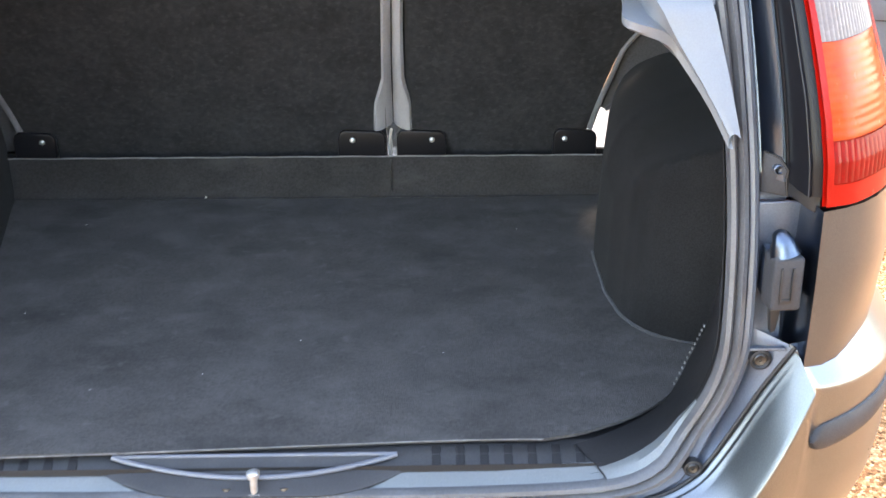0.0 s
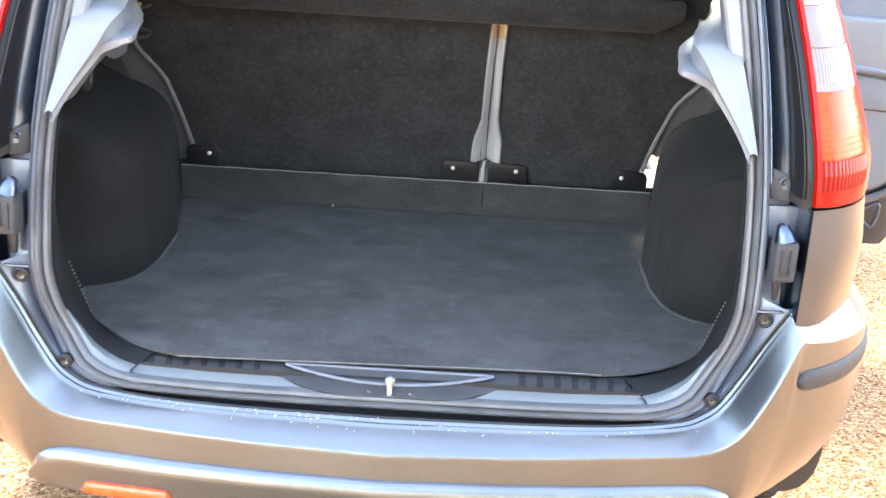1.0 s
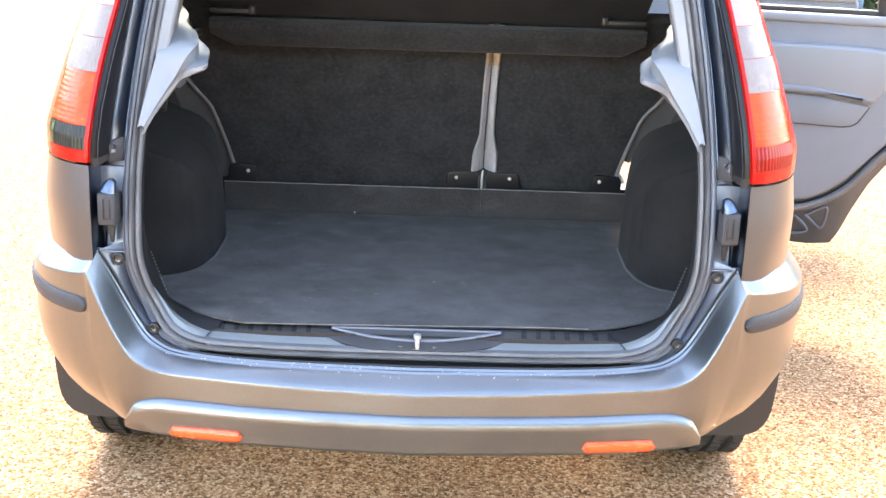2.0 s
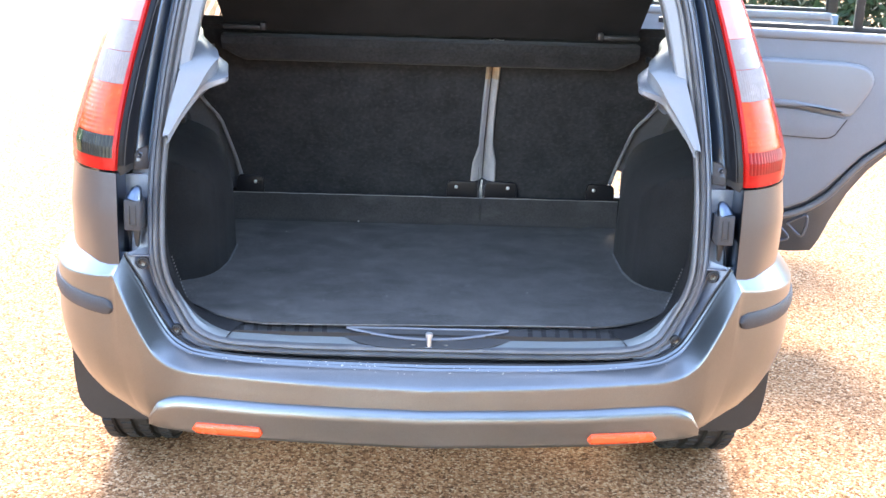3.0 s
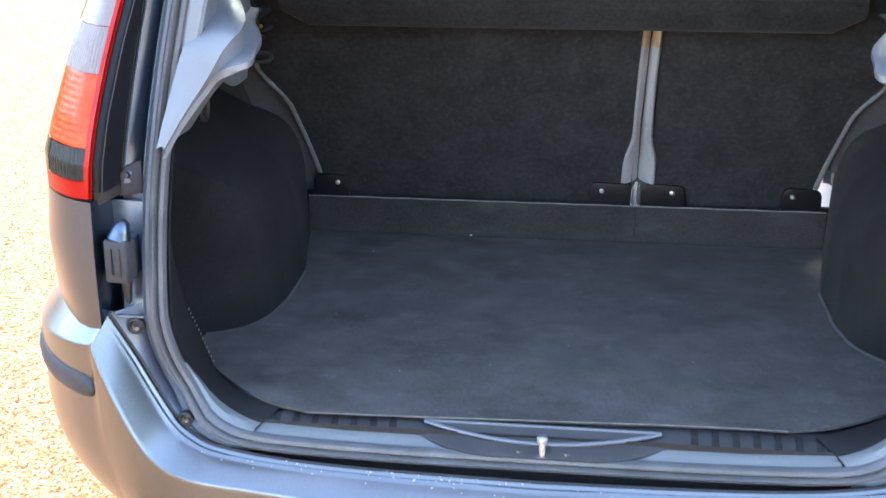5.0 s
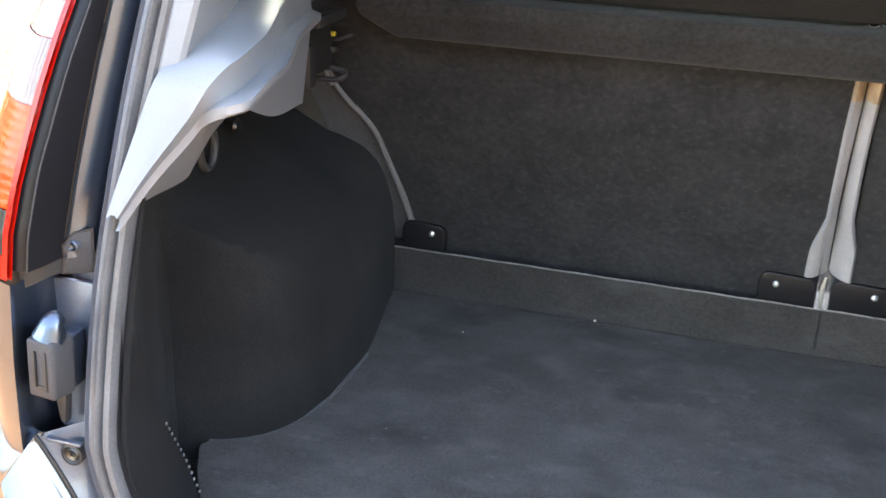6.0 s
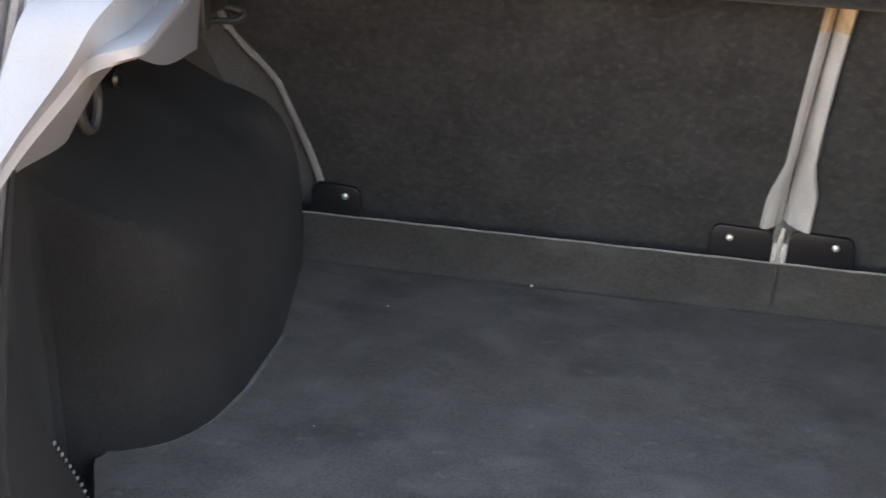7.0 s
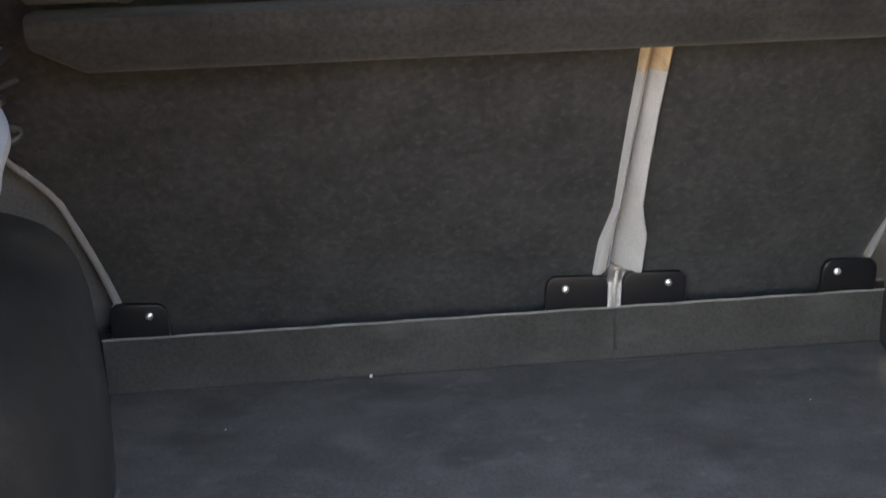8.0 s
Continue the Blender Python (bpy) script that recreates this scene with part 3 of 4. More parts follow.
for sx, side in ((-1, "left"), (1, "right")):
    zs = [0.70 + 0.236 * i / 12 for i in range(13)]
    rows = [across(QUARTER, z, 24) for z in zs]
    for r in rows:
        x, y, z = r[0]
        r.insert(0, (x - 0.002, y + 0.006, z))
        r.insert(0, (x - 0.004, y + 0.095, z))
    part("quarter_panel", sheet(rows, 0.0, sx), PAINT, car, "slate metallic rear quarter panel")
    light = tagged(new("tail_light"), "tall red tail light with clear and amber sections")
    light.parent = car
    part("housing", sheet(lens_rows(0.942, 1.41, 0, 1, 24, proud=-0.004), 0.0, sx), REDLENS, light)
    border = []
    for u0, u1 in ((0.0, 0.045), (0.70, 1.0)):
        border.append(sheet(lens_rows(0.942, 1.41, u0, u1, 3, proud=0.001), 0, sx))
    border.append(sheet(lens_rows(0.942, 0.966, 0.045, 0.70, 20, proud=0.001), 0, sx))
    part("rim", join(border), REDLENS, light)
    part("lower_lens", sheet(lens_rows(0.967, 1.012, 0.045, 0.70, 56, 0.0014, 14, True), 0, sx), SMOKELENS if sx < 0 else FOGLENS, light,
         "dark clear reversing lens" if sx < 0 else "red fog lens with fine flutes")
    part("brake_lens", sheet(lens_rows(1.013, 1.112, 0.045, 0.70, 20, 0.0004, 11), 0, sx), AMBERLENS, light, "orange red ribbed brake lens")
    part("indicator_lens", sheet(lens_rows(1.113, 1.175, 0.045, 0.68, 72, 0.0010, 18, True), 0, sx), CLEARLENS, light, "clear fluted lens")
    part("clear_lens", sheet(lens_rows(1.176, 1.235, 0.045, 0.68, 20, 0.0), 0, sx), CLEARLENS, light, "clear silvery lens")
    part("upper_lens", sheet(lens_rows(1.236, 1.405, 0.05, 0.68, 20, 0.0003, 12), 0, sx), UPPERLENS, light, "red upper lens, pale pink from a painted reflection")

    # green reflection on the dark lens, painted as a patch of its own
    if sx < 0:
        part("lens_edge", sheet(lens_rows(0.967, 1.012, 0.52, 0.70, 8, 0, proud=0.0018), 0, sx), GREEN_REFLECTION, light, "green reflection painted on the edge of the reversing lens")
    # pillar between the lamp and the gutter: black cover, then painted bevel
    cover, bevel = [], []
    for i in range(40):
        z = 0.950 + 0.45 * i / 39
        lamp = Vector(across(LAMP, z, 10)[0])
        rim = rim_at(z)
        w = lamp.x - rim.x
        a = rim.x + w * 0.46
        bevel.append([(rim.x, rim.y, z), (rim.x + w * 0.06, rim.y - 0.001, z), (rim.x + w * 0.11, rim.y - 0.008, z), (rim.x + w * 0.19, rim.y - 0.017, z), (rim.x + w * 0.29, rim.y - 0.025, z), (rim.x + w * 0.40, rim.y - 0.030, z), (a, rim.y - 0.030, z), (a + 0.002, rim.y - 0.018, z)])
        cover.append([(a + 0.0005, rim.y - 0.018, z), (a + 0.001, rim.y - 0.0285, z), (a + 0.003, rim.y - 0.0305, z), (a + (lamp.x - 0.016 - a) * 0.5, (rim.y - 0.0305 + lamp.y + 0.010) / 2 - 0.002, z), (lamp.x - 0.016, lamp.y + 0.010, z),
                      (lamp.x - 0.012, lamp.y + 0.012, z), (lamp.x - 0.008, lamp.y + 0.009, z), (lamp.x + 0.004, lamp.y + 0.008, z)])
    part("pillar_paint", sheet(bevel, 0, sx), PAINT, car, "slate painted pillar beside the tail light")
    part("pillar_cover", sheet(cover, 0, sx), GLOSS_BLACK, car, "gloss black pillar cover")
    part("cover_edge", tube([(sx * (p[4][0]), p[4][1] - 0.001, p[4][2]) for p in cover[::3]], 0.0010, 6, 60), BLACK, car, "dark edge line of the pillar cover")
    foot = [[(x, y, z + dz) for dz in (0.016, 0.008, -0.003, -0.009)] for x, y, z in ((0.624, -0.196, 0.944), (0.632, -0.214, 0.942), (0.641, -0.230, 0.938), (0.651, -0.236, 0.934))]
    part("cover_foot", sheet(foot, 0.004, sx, flip=False), BLACK, car)

    # inner body side below: recessed painted strip, bump stop, screws
    rows = []
    for i in range(16):
        z = 0.757 + 0.215 * i / 15
        rim = rim_at(z)
        rows.append([(rim.x, rim.y, z), (rim.x + 0.006, rim.y + 0.001, z), (0.634, rim.y + 0.004, z), (0.640, rim.y + 0.02, z), (0.647, rim.y + 0.03, z), (0.649, rim.y + 0.02, z)])
    part("side_strip", sheet(rows, 0, sx), PAINT_IN, car, "painted inner strip of the body side")
    stop = tagged(new("bump_stop"), "worn grey rubber bump stop in a painted bracket")
    stop.parent = car
    m = Matrix.Rotation(radians(sx * 6), 4, "Z") @ Matrix.Rotation(radians(-3), 4, "X")
    pad = part("pad", block(sx * 0.6185, -0.243, 0.848, 0.036, 0.034, 0.066, 0.005, m, 3), RUB, stop)
    part("slot", join([block(sx * 0.6185 - 0.007, -0.261, 0.850, 0.003, 0.003, 0.040, 0.001, m), block(sx * 0.6185 + 0.006, -0.261, 0.850, 0.003, 0.003, 0.040, 0.001, m),
                       block(sx * 0.6185, -0.261, 0.829, 0.016, 0.003, 0.006, 0.001, m)]), BLACK, stop)
    part("bracket", join([tube([(sx * 0.610, -0.232, 0.900), (sx * 0.613, -0.240, 0.896), (sx * 0.6175, -0.243, 0.880)], [0.008, 0.014, 0.018], 14),
                          block(sx * 0.618, -0.215, 0.845, 0.03, 0.03, 0.06, 0.004)]), PAINT, stop)
    part("foot", plate([(sx * 0.610, 0.818), (sx * 0.627, 0.818), (sx * 0.622, 0.775), (sx * 0.616, 0.772)], 0.012, Matrix.Translation((0, -0.228, 0)), 0.002), BLACK, stop)

    for x, y, z, r in ((0.607, -0.2385, 0.740, 0.013), (0.537, -0.2545, 0.597, 0.0115), (0.614, -0.1935, 0.963, 0.0060)):
        screw = tagged(new("screw"), "recessed trim screw with a dark ring")
        screw.parent = car
        screw.location = (sx * x, y, z)
        part("washer", lathe([(r * 0.62, 0.003), (r * 0.62, -0.001), (r * 0.8, -0.003), (r, -0.002), (r, 0.008), (r * 0.2, 0.008)], 20), BLACK if r > 0.01 else PAINT_IN, screw)
        part("head", lathe([(r * 0.18, 0.001), (r * 0.2, -0.0012), (r * 0.5, -0.0022), (r * 0.6, -0.001), (r * 0.6, 0.006)], 14), BOLT, screw)
    part("wing_backing", block(sx * 0.628, -0.184, 0.82, 0.060, 0.008, 0.20, 0.002), PAINT_IN, car, "recessed painted panel behind the bump stop")
    part("panel_lip", block(sx * 0.611, -0.2445, 0.7585, 0.042, 0.007, 0.004, 0.0015), PAINT_IN, car, "bright folded lip of the panel")
    tab = [(0.600, 0.932), (0.628, 0.934), (0.625, 0.951), (0.626, 0.963), (0.616, 0.975), (0.599, 0.978)]
    lean = Matrix.Translation((sx * 0.612, -0.188, 0)) @ Matrix.Rotation(radians(-sx * 40), 4, "Z")
    part("tab_gap", plate([(sx * (x - 0.612) * 1.22, 0.955 + (z - 0.955) * 1.08) for x, z in tab], 0.003, lean), BLACK, car)
    part("pillar_tab", plate([(sx * (x - 0.612) * 1.06, z) for x, z in tab], 0.003, lean @ Matrix.Translation((0, -0.001, 0)), 0.001), RUB, car, "dark grey tab with a small screw")

# ---- boot sill ----
def belly(x):
    """How far the sill trim bulges down over the flange round the latch, 0 to 1."""
    return math.sin(min(max((0.182 - abs(x)) / 0.105, 0.0), 1.0) * math.pi / 2) ** 0.9


def sill_front(x):
    """Depth of the sill trim's rear edge, which dips round the latch."""
    return -0.232 - 0.033 * belly(x)


rows = []
for i in range(181):
    x = -0.45 + 0.9 * i / 180
    d, low = sill_front(x), 0.5805 - 0.0095 * belly(x)
    rows.append([(x, -0.185, 0.594), (x, -0.200, 0.594), (x, -0.212, 0.5925), (x, -0.212 + (d + 0.212) * 0.5, low + (0.5925 - low) * 0.52), (x, d + 0.003, low + 0.0025), (x, d, low), (x, d + 0.002, low - 0.006)])
sill = part("sill_trim", sheet(rows, 0, flip=False), SILL, car, "grained charcoal plastic boot sill with ribs")
for sx in (-1, 1):
    for i in range(7):
        # black blocks between the ribs paint the shade inside recessed slots
        x = sx * (0.225 + 0.030 * i)
        part("rib", block(x, -0.2150, 0.5893, 0.0115, 0.034, 0.0035, 0.0012, Matrix.Rotation(radians(22), 4, "X")), SLOT_SHADE, sill)
    low = spline([c for c in rim_path(200, -0.001, 0.006) if 0.425 < c.x and c.z < 0.98], 72)
    high = spline([(0.400, -0.205, 0.6000), (0.436, -0.186, 0.6000), (0.469, -0.165, 0.6000), (0.503, -0.138, 0.6000), (0.534, -0.106, 0.6030), (0.551, -0.084, 0.6130), (0.566, -0.088, 0.660), (0.577, -0.104, 0.710), (0.580, -0.120, 0.760), (0.579, -0.140, 0.82), (0.576, -0.160, 0.90), (0.572, -0.175, 0.98)], 72)
    part("sill_corner", sheet([[a, a.lerp(b, 0.15) + Vector((0, 0.002, 0.010 * step(0.42, 0.52, a.x))), a.lerp(b, 0.5) + Vector((0, 0.004, 0.008 * step(0.42, 0.50, a.x))), b, b + Vector((0.006, 0.004, -0.002)), b + Vector((0.05, 0.03, -0.008))] for a, b in zip(low, high)], 0, sx), CORNER, car, "smooth black plastic corner of the boot sill")
    rows = []
    for a, b in zip(low, high):
        w = 0.27 * (1 - step(0.560, 0.70, a.z))
        g = (0.15 + 0.85 * step(0.42, 0.52, a.x)) * min(1, 0.3 + w / 0.3)
        if w > 0.02:
            rows.append([a + Vector((0, 0, 0.001)), a.lerp(b, w * 0.3) + Vector((0, 0.002, 0.013 * g)), a.lerp(b, w * 0.75) + Vector((0, 0.003, 0.0125 * g)), a.lerp(b, w) + Vector((0, 0.004, 0.0115 * g)), a.lerp(b, w) + Vector((0, 0.006, -0.004))])
    part("sill_flange", sheet(rows, 0, sx), FLANGE, car, "slate painted sill flange, sweeping up at the corner")
# grip recess; a paler material on its bevelled edge stands for the highlight
cup = []
for i in range(41):
    f = i / 40
    x = -0.176 + 0.352 * f
    d = 0.027 * math.sin(math.pi * f) ** 0.85
    cup.append((x, -0.2155, -0.2155 - d))
part("grip_edge", tube([(x, a, 0.5965) for x, a, b in cup] , 0.0026, 8, 60), GUTTER, sill, "satin bevelled edge of the grip, paler for its highlight")
part("grip_arc", tube([(x, b, 0.5960 - (a - b) * 0.50) for x, a, b in cup], 0.0034, 8, 60), GUTTER, sill, "satin bevelled edge of the grip, paler for its highlight")
part("grip", sheet([[(x, a, 0.596), (x, (a + b) / 2, 0.5925 - (a - b) * 0.2), (x, b, 0.5925 - (a - b) * 0.50)] for x, a, b in cup], 0), SILL, sill)
def rim_rise(x):
    """How far the opening's lower edge has risen off its middle."""
    return table(abs(x), [0, 0.30, 0.428, 0.487], [0.0, 0.002, 0.008, 0.026])


# painted flange under the sill
part("sill_flange", sheet([[(x, a, z + rim_rise(x)) for a, z in ((-0.226, 0.5800), (-0.236, 0.5770), (-0.250, 0.5695), (-0.2605, 0.5640), (-0.262, 0.560))] for x in [-0.43 + 0.86 * i / 60 for i in range(61)]], 0), FLANGE, car, "slate painted sill flange")
striker = tagged(new("latch_striker"), "bright zinc steel latch striker on the sill")
striker.parent = car
striker.location = (0.003, -0.258, 0.0)
part("head", lathe([(0.003, -0.006), (0.0072, -0.0055), (0.0080, -0.003), (0.0080, 0.002), (0.005, 0.004)], 18, Matrix.Translation((0, 0, 0.600)) @ Matrix.Rotation(radians(90), 4, "X")), STEEL, striker)
part("pin", lathe([(0.0055, -0.024), (0.0045, -0.01), (0.005, 0.008)], 14, Matrix.Translation((0, 0, 0.586)) @ Matrix.Rotation(radians(90), 4, "X")), STEEL, striker)
part("base", block(0, 0, 0.570, 0.017, 0.012, 0.006, 0.002), STEEL, striker)
for dx in (-0.034, 0.036):
    part("screw", lathe([(0.002, -0.003), (0.006, -0.002), (0.0065, 0.003)], 12, Matrix.Translation((dx, 0.004, 0.572)) @ Matrix.Rotation(radians(65), 4, "X")), BOLT, striker)

# ---- boot lining ----
GZ = ([0.56, 0.6, 0.755, 0.808, 0.84, 0.865, 0.885, 0.905, 0.93, 0.968, 1.2], [0.0, 0.0, 0.006, 0.016, 0.030, 0.052, 0.085, 0.135, 0.19, 0.235, 0.25])


GF = ([0.56, 0.755, 0.836, 0.88, 0.902, 0.927, 0.967, 1.2], [0.0, 0.003, 0.008, 0.020, 0.035, 0.075, 0.16, 0.25])


def rim_low(z):
    """The opening's edge, from the bottom corner up."""
    p = [c for c in rim_path(140, -0.001, 0.012) if c.z < 1.3 and c.x > 0.3]
    return Vector((table(z, [c.z for c in p], [c.x for c in p]), open_y(z) + 0.012, z))


def lining_x(y, z):
    wall = table(y, [-0.21, -0.16, -0.06, 0.05, 0.2, 0.7], [0.566, 0.586, 0.626, 0.655, 0.720, 0.755])
    arch = table(y, [0.15, 0.30, 0.40, 0.60, 0.8], [0.496, 0.492, 0.508, 0.548, 0.59]) + table(z, *GZ)
    front = table(y, [0.015, 0.026, 0.040, 0.055, 0.075, 0.10, 0.13, 0.20], [0.70, 0.630, 0.585, 0.558, 0.536, 0.520, 0.509, 0.498]) + table(z, *GF)
    x = max(arch, front) if y > 0.005 else 2.0
    k = 0.040
    h = max(k - abs(x - wall), 0) / k
    return min(x, wall) - h * h * k * 0.25


for sx in (-1, 1):
    ys = [-0.205 + 0.012 * i for i in range(20)] + [0.033 + 0.005 * i for i in range(24)] + [0.153 + 0.012 * i for i in range(46)]
    rows = []
    for y in ys:
        rows.append([(lining_x(y, z), y, z) for z in [0.575 + 0.012 * k for k in range(52)]])
    for r, y in zip(rows, ys):
        for k, (x, yy, z) in enumerate(r):
            if y < -0.15:
                rim = rim_low(z)
                f = step(-0.205, -0.15, y)
                r[k] = (rim.x + (x - rim.x) * f, rim.y + 0.006 + (y + 0.205), z)
    part("side_lining", sheet(rows, 0, sx), CARPET, car, "charcoal carpet lining over the wheel arch")
    # edging along the foot of the arch, its grey standing for light caught there
    foot = [(lining_x(y, 0.6) - 0.002, y, 0.6035) for y in [0.035 + 0.012 * i for i in range(28)]]
    part("arch_seam", tube([(sx * x, y, z) for x, y, z in foot[::2]], 0.0026, 6, 70), MIDGREY, car, "grey edge of the lining along the mat, paler for caught light")
    thread = spline([(0.549, -0.082, 0.611), (0.557, -0.083, 0.634), (0.564, -0.087, 0.660), (0.571, -0.096, 0.690), (0.575, -0.104, 0.712)], 13)
    dots = [block(sx * (p.x - 0.0015), p.y - 0.002, p.z, 0.0018, 0.0022, 0.0034, 0) for p in thread]
    part("stitching", join(dots), EDGE, car, "pale stitching along the lining edge", smooth=0)["kind"] = "stuff"

# floor under the mat closes the boot
part("boot_floor", sheet([[(x, y, 0.590) for x in (-0.56, -0.3, 0, 0.3, 0.56)] for y in (-0.20, 0.2, 0.9)], 0.02), BLACK, car, "hidden boot floor panel")

# ---- boot mat ----
EDGE_X = ([-0.212, -0.200, -0.186, -0.165, -0.138, -0.102, -0.045, 0.012, 0.026, 0.040, 0.055, 0.075, 0.10, 0.13, 0.20, 0.28, 0.365, 0.60, 0.62], [0.36, 0.402, 0.432, 0.464, 0.498, 0.535, 0.573, 0.602, 0.606, 0.588, 0.560, 0.538, 0.522, 0.511, 0.499, 0.494, 0.508, 0.546, 0.548])
boot_mat = tagged(new("boot_mat"), "dark grey felt boot mat, dusty, turned up at the seats", "boot mat")
rows, rng = [], random.Random(4)
for i in range(70):
    y = -0.212 + (0.589 + 0.212) * i / 69
    ex = table(y, *EDGE_X)
    row = []
    for k in range(81):
        u = -1 + k / 40
        x = ex * u
        dz = 0.0035 * noise.noise(Vector((x * 3.0, y * 3.5, 0.3))) + 0.0012 * noise.noise(Vector((x * 14, y * 14, 2)))
        fy = y + 0.010 * math.sin(5 * x + 0.6) * step(-0.10, -0.212, y) + 0.010 * step(0.0, 0.4, x) * step(-0.10, -0.212, y)
        row.append((x, fy, 0.6035 + dz))
    rows.append(row)
part("felt", sheet(rows, 0.004), MAT, boot_mat)
# upright end of the mat, in the darker felt that paints its shade
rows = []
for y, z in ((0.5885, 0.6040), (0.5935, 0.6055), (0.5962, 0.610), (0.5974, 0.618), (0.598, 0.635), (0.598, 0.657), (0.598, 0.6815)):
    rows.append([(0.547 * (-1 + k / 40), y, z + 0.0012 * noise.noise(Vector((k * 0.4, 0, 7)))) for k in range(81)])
part("turned_up_edge", sheet(rows, 0.004), SHADED_FELT, boot_mat, "turned-up edge of the mat, felt coloured darker for shade")
part("binding", tube([(-0.547 + 1.094 * i / 40, 0.5975, 0.6825 + 0.0004 * math.sin(i * 1.7)) for i in range(41)], 0.0016, 6, 120), EDGE, boot_mat, "pale frayed top edge")
part("front_binding", tube([(x, -0.214 + 0.010 * math.sin(5 * x + 0.6) + 0.010 * step(0.0, 0.4, x), 0.6025) for x in [-0.36 + 0.72 * i / 40 for i in range(41)]], 0.0009, 6, 120), EDGE, boot_mat, "pale frayed front edge")
part("flap_seam", block(0.155, 0.5936, 0.648, 0.0022, 0.003, 0.060, 0.0008, Matrix.Rotation(radians(-2), 4, "X")), BLACK, boot_mat)
specks = [block(-0.190, 0.585, 0.6085, 0.004, 0.004, 0.003, 0.001)]
specks.append(block(-0.381, 0.467, 0.6075, 0.002, 0.002, 0.001, 0))
for i in range(6):
    specks.append(block(rng.uniform(-0.45, 0.45), rng.uniform(-0.15, 0.58), 0.6065, 0.0010, 0.0010, 0.001, 0))
tagged(part("lint", join(specks), CHIP, boot_mat, "tiny pale specks of lint", smooth=0), kind="stuff")

# ---- rear seats ----
def seat_y(z):
    return 0.621 - (z - 0.70) * 0.385


def seat_back(inner, outer, sx):
    """A folding seat back seen from the boot: carpeted panel, piped edges, hinge plates. inner, outer: distance from the car's middle line."""
    seat = tagged(new("seat_back"), "black carpeted folding rear seat back with light grey piping")
    seat.parent = car
    zs = [0.665 + 0.50 * i / 24 for i in range(25)]

    def xo(z):
        return outer + table(z, [0.66, 0.73, 0.766, 0.80, 0.847, 0.895, 0.925, 0.945, 0.987, 1.05, 1.2], [0.005, 0.007, 0.014, 0.022, 0.035, 0.049, 0.068, 0.086, 0.110, 0.120, 0.125])

    rows = []
    for z in zs:
        a, b = inner, sx * xo(z)
        row = []
        for k in range(33):
            u = k / 32
            edge = min(u, 1 - u)
            puff = 0.010 * (1 - (1 - min(edge / 0.06, 1)) ** 2) + 0.0025 * noise.noise(Vector((a + (b - a) * u * 3, 0, z * 3)))
            row.append((a + (b - a) * u, seat_y(z) - puff + 0.010, z))
        rows.append(row)
    part("carpet_panel", sheet(rows, 0.05, 1, flip=(sx < 0)), SEATCARPET, seat)
    line = [(sx * (xo(z) + 0.004), seat_y(z) + 0.004, z) for z in [0.730, 0.766, 0.80, 0.847, 0.895, 0.925, 0.945, 0.987, 1.05, 1.14]]
    part("outer_piping", tube(line, [0.0055, 0.0042, 0.0038, 0.0036], 10, 60), STRAP, seat, "light grey piping along the outer edge")
    return seat


seat_l = seat_back(0.147, 0.512, -1)
seat_r = seat_back(0.184, 0.512, 1)
# light grey upholstery turning into the slot between the two backs
GZV = [0.73, 0.766, 0.79, 0.815, 0.84, 0.90, 0.98, 1.066, 1.16]
VALLEY = [0.1595, 0.1595, 0.1595, 0.1595, 0.159, 0.160, 0.162, 0.165, 0.168]
for name, seat, edge, s in (("left", seat_l, [0.126, 0.127, 0.129, 0.137, 0.144, 0.145, 0.147, 0.151, 0.155], -1), ("right", seat_r, [0.193, 0.192, 0.192, 0.185, 0.179, 0.178, 0.179, 0.183, 0.187], 1)):
    rows = []
    for z in [0.73 + 0.011 * i for i in range(39)]:
        e, v, y = table(z, GZV, edge), table(z, GZV, VALLEY), seat_y(z)
        dp = table(z, [0.73, 0.84, 1.0], [0.042, 0.040, 0.022])
        wob = 0.0012 * noise.noise(Vector((z * 30, s, 0)))
        rows.append([(e + s * 0.003, y + 0.012, z), (e + s * 0.001, y - 0.002, z), (e - s * 0.002, y - 0.007 + wob, z), (e + (v - e) * 0.3, y - 0.004 + wob, z), (e + (v - e) * 0.6, y + 0.24 * dp, z), (e + (v - e) * 0.85, y + 0.62 * dp, z), (v + s * 0.0008, y + dp, z)])
    part("inner_bolster", sheet(rows, 0, flip=(s > 0)), PIPING, seat, "light grey fabric edge beside the split", smooth=70)
    part("rust_stain", sheet([[(x, y - 0.0008, z) for x, y, z in r] for r in rows[28:33]], 0, flip=(s > 0)), RUST, seat, "brown stained upper end of the fabric", smooth=70)
part("slot_backing", block(0.163, 0.0, 0.0, 0.05, 0.01, 0.44, 0.0, Matrix.Rotation(radians(21), 4, "X")), SEATCARPET, seat_l, smooth=0).location = (0, 0.575, 0.965)
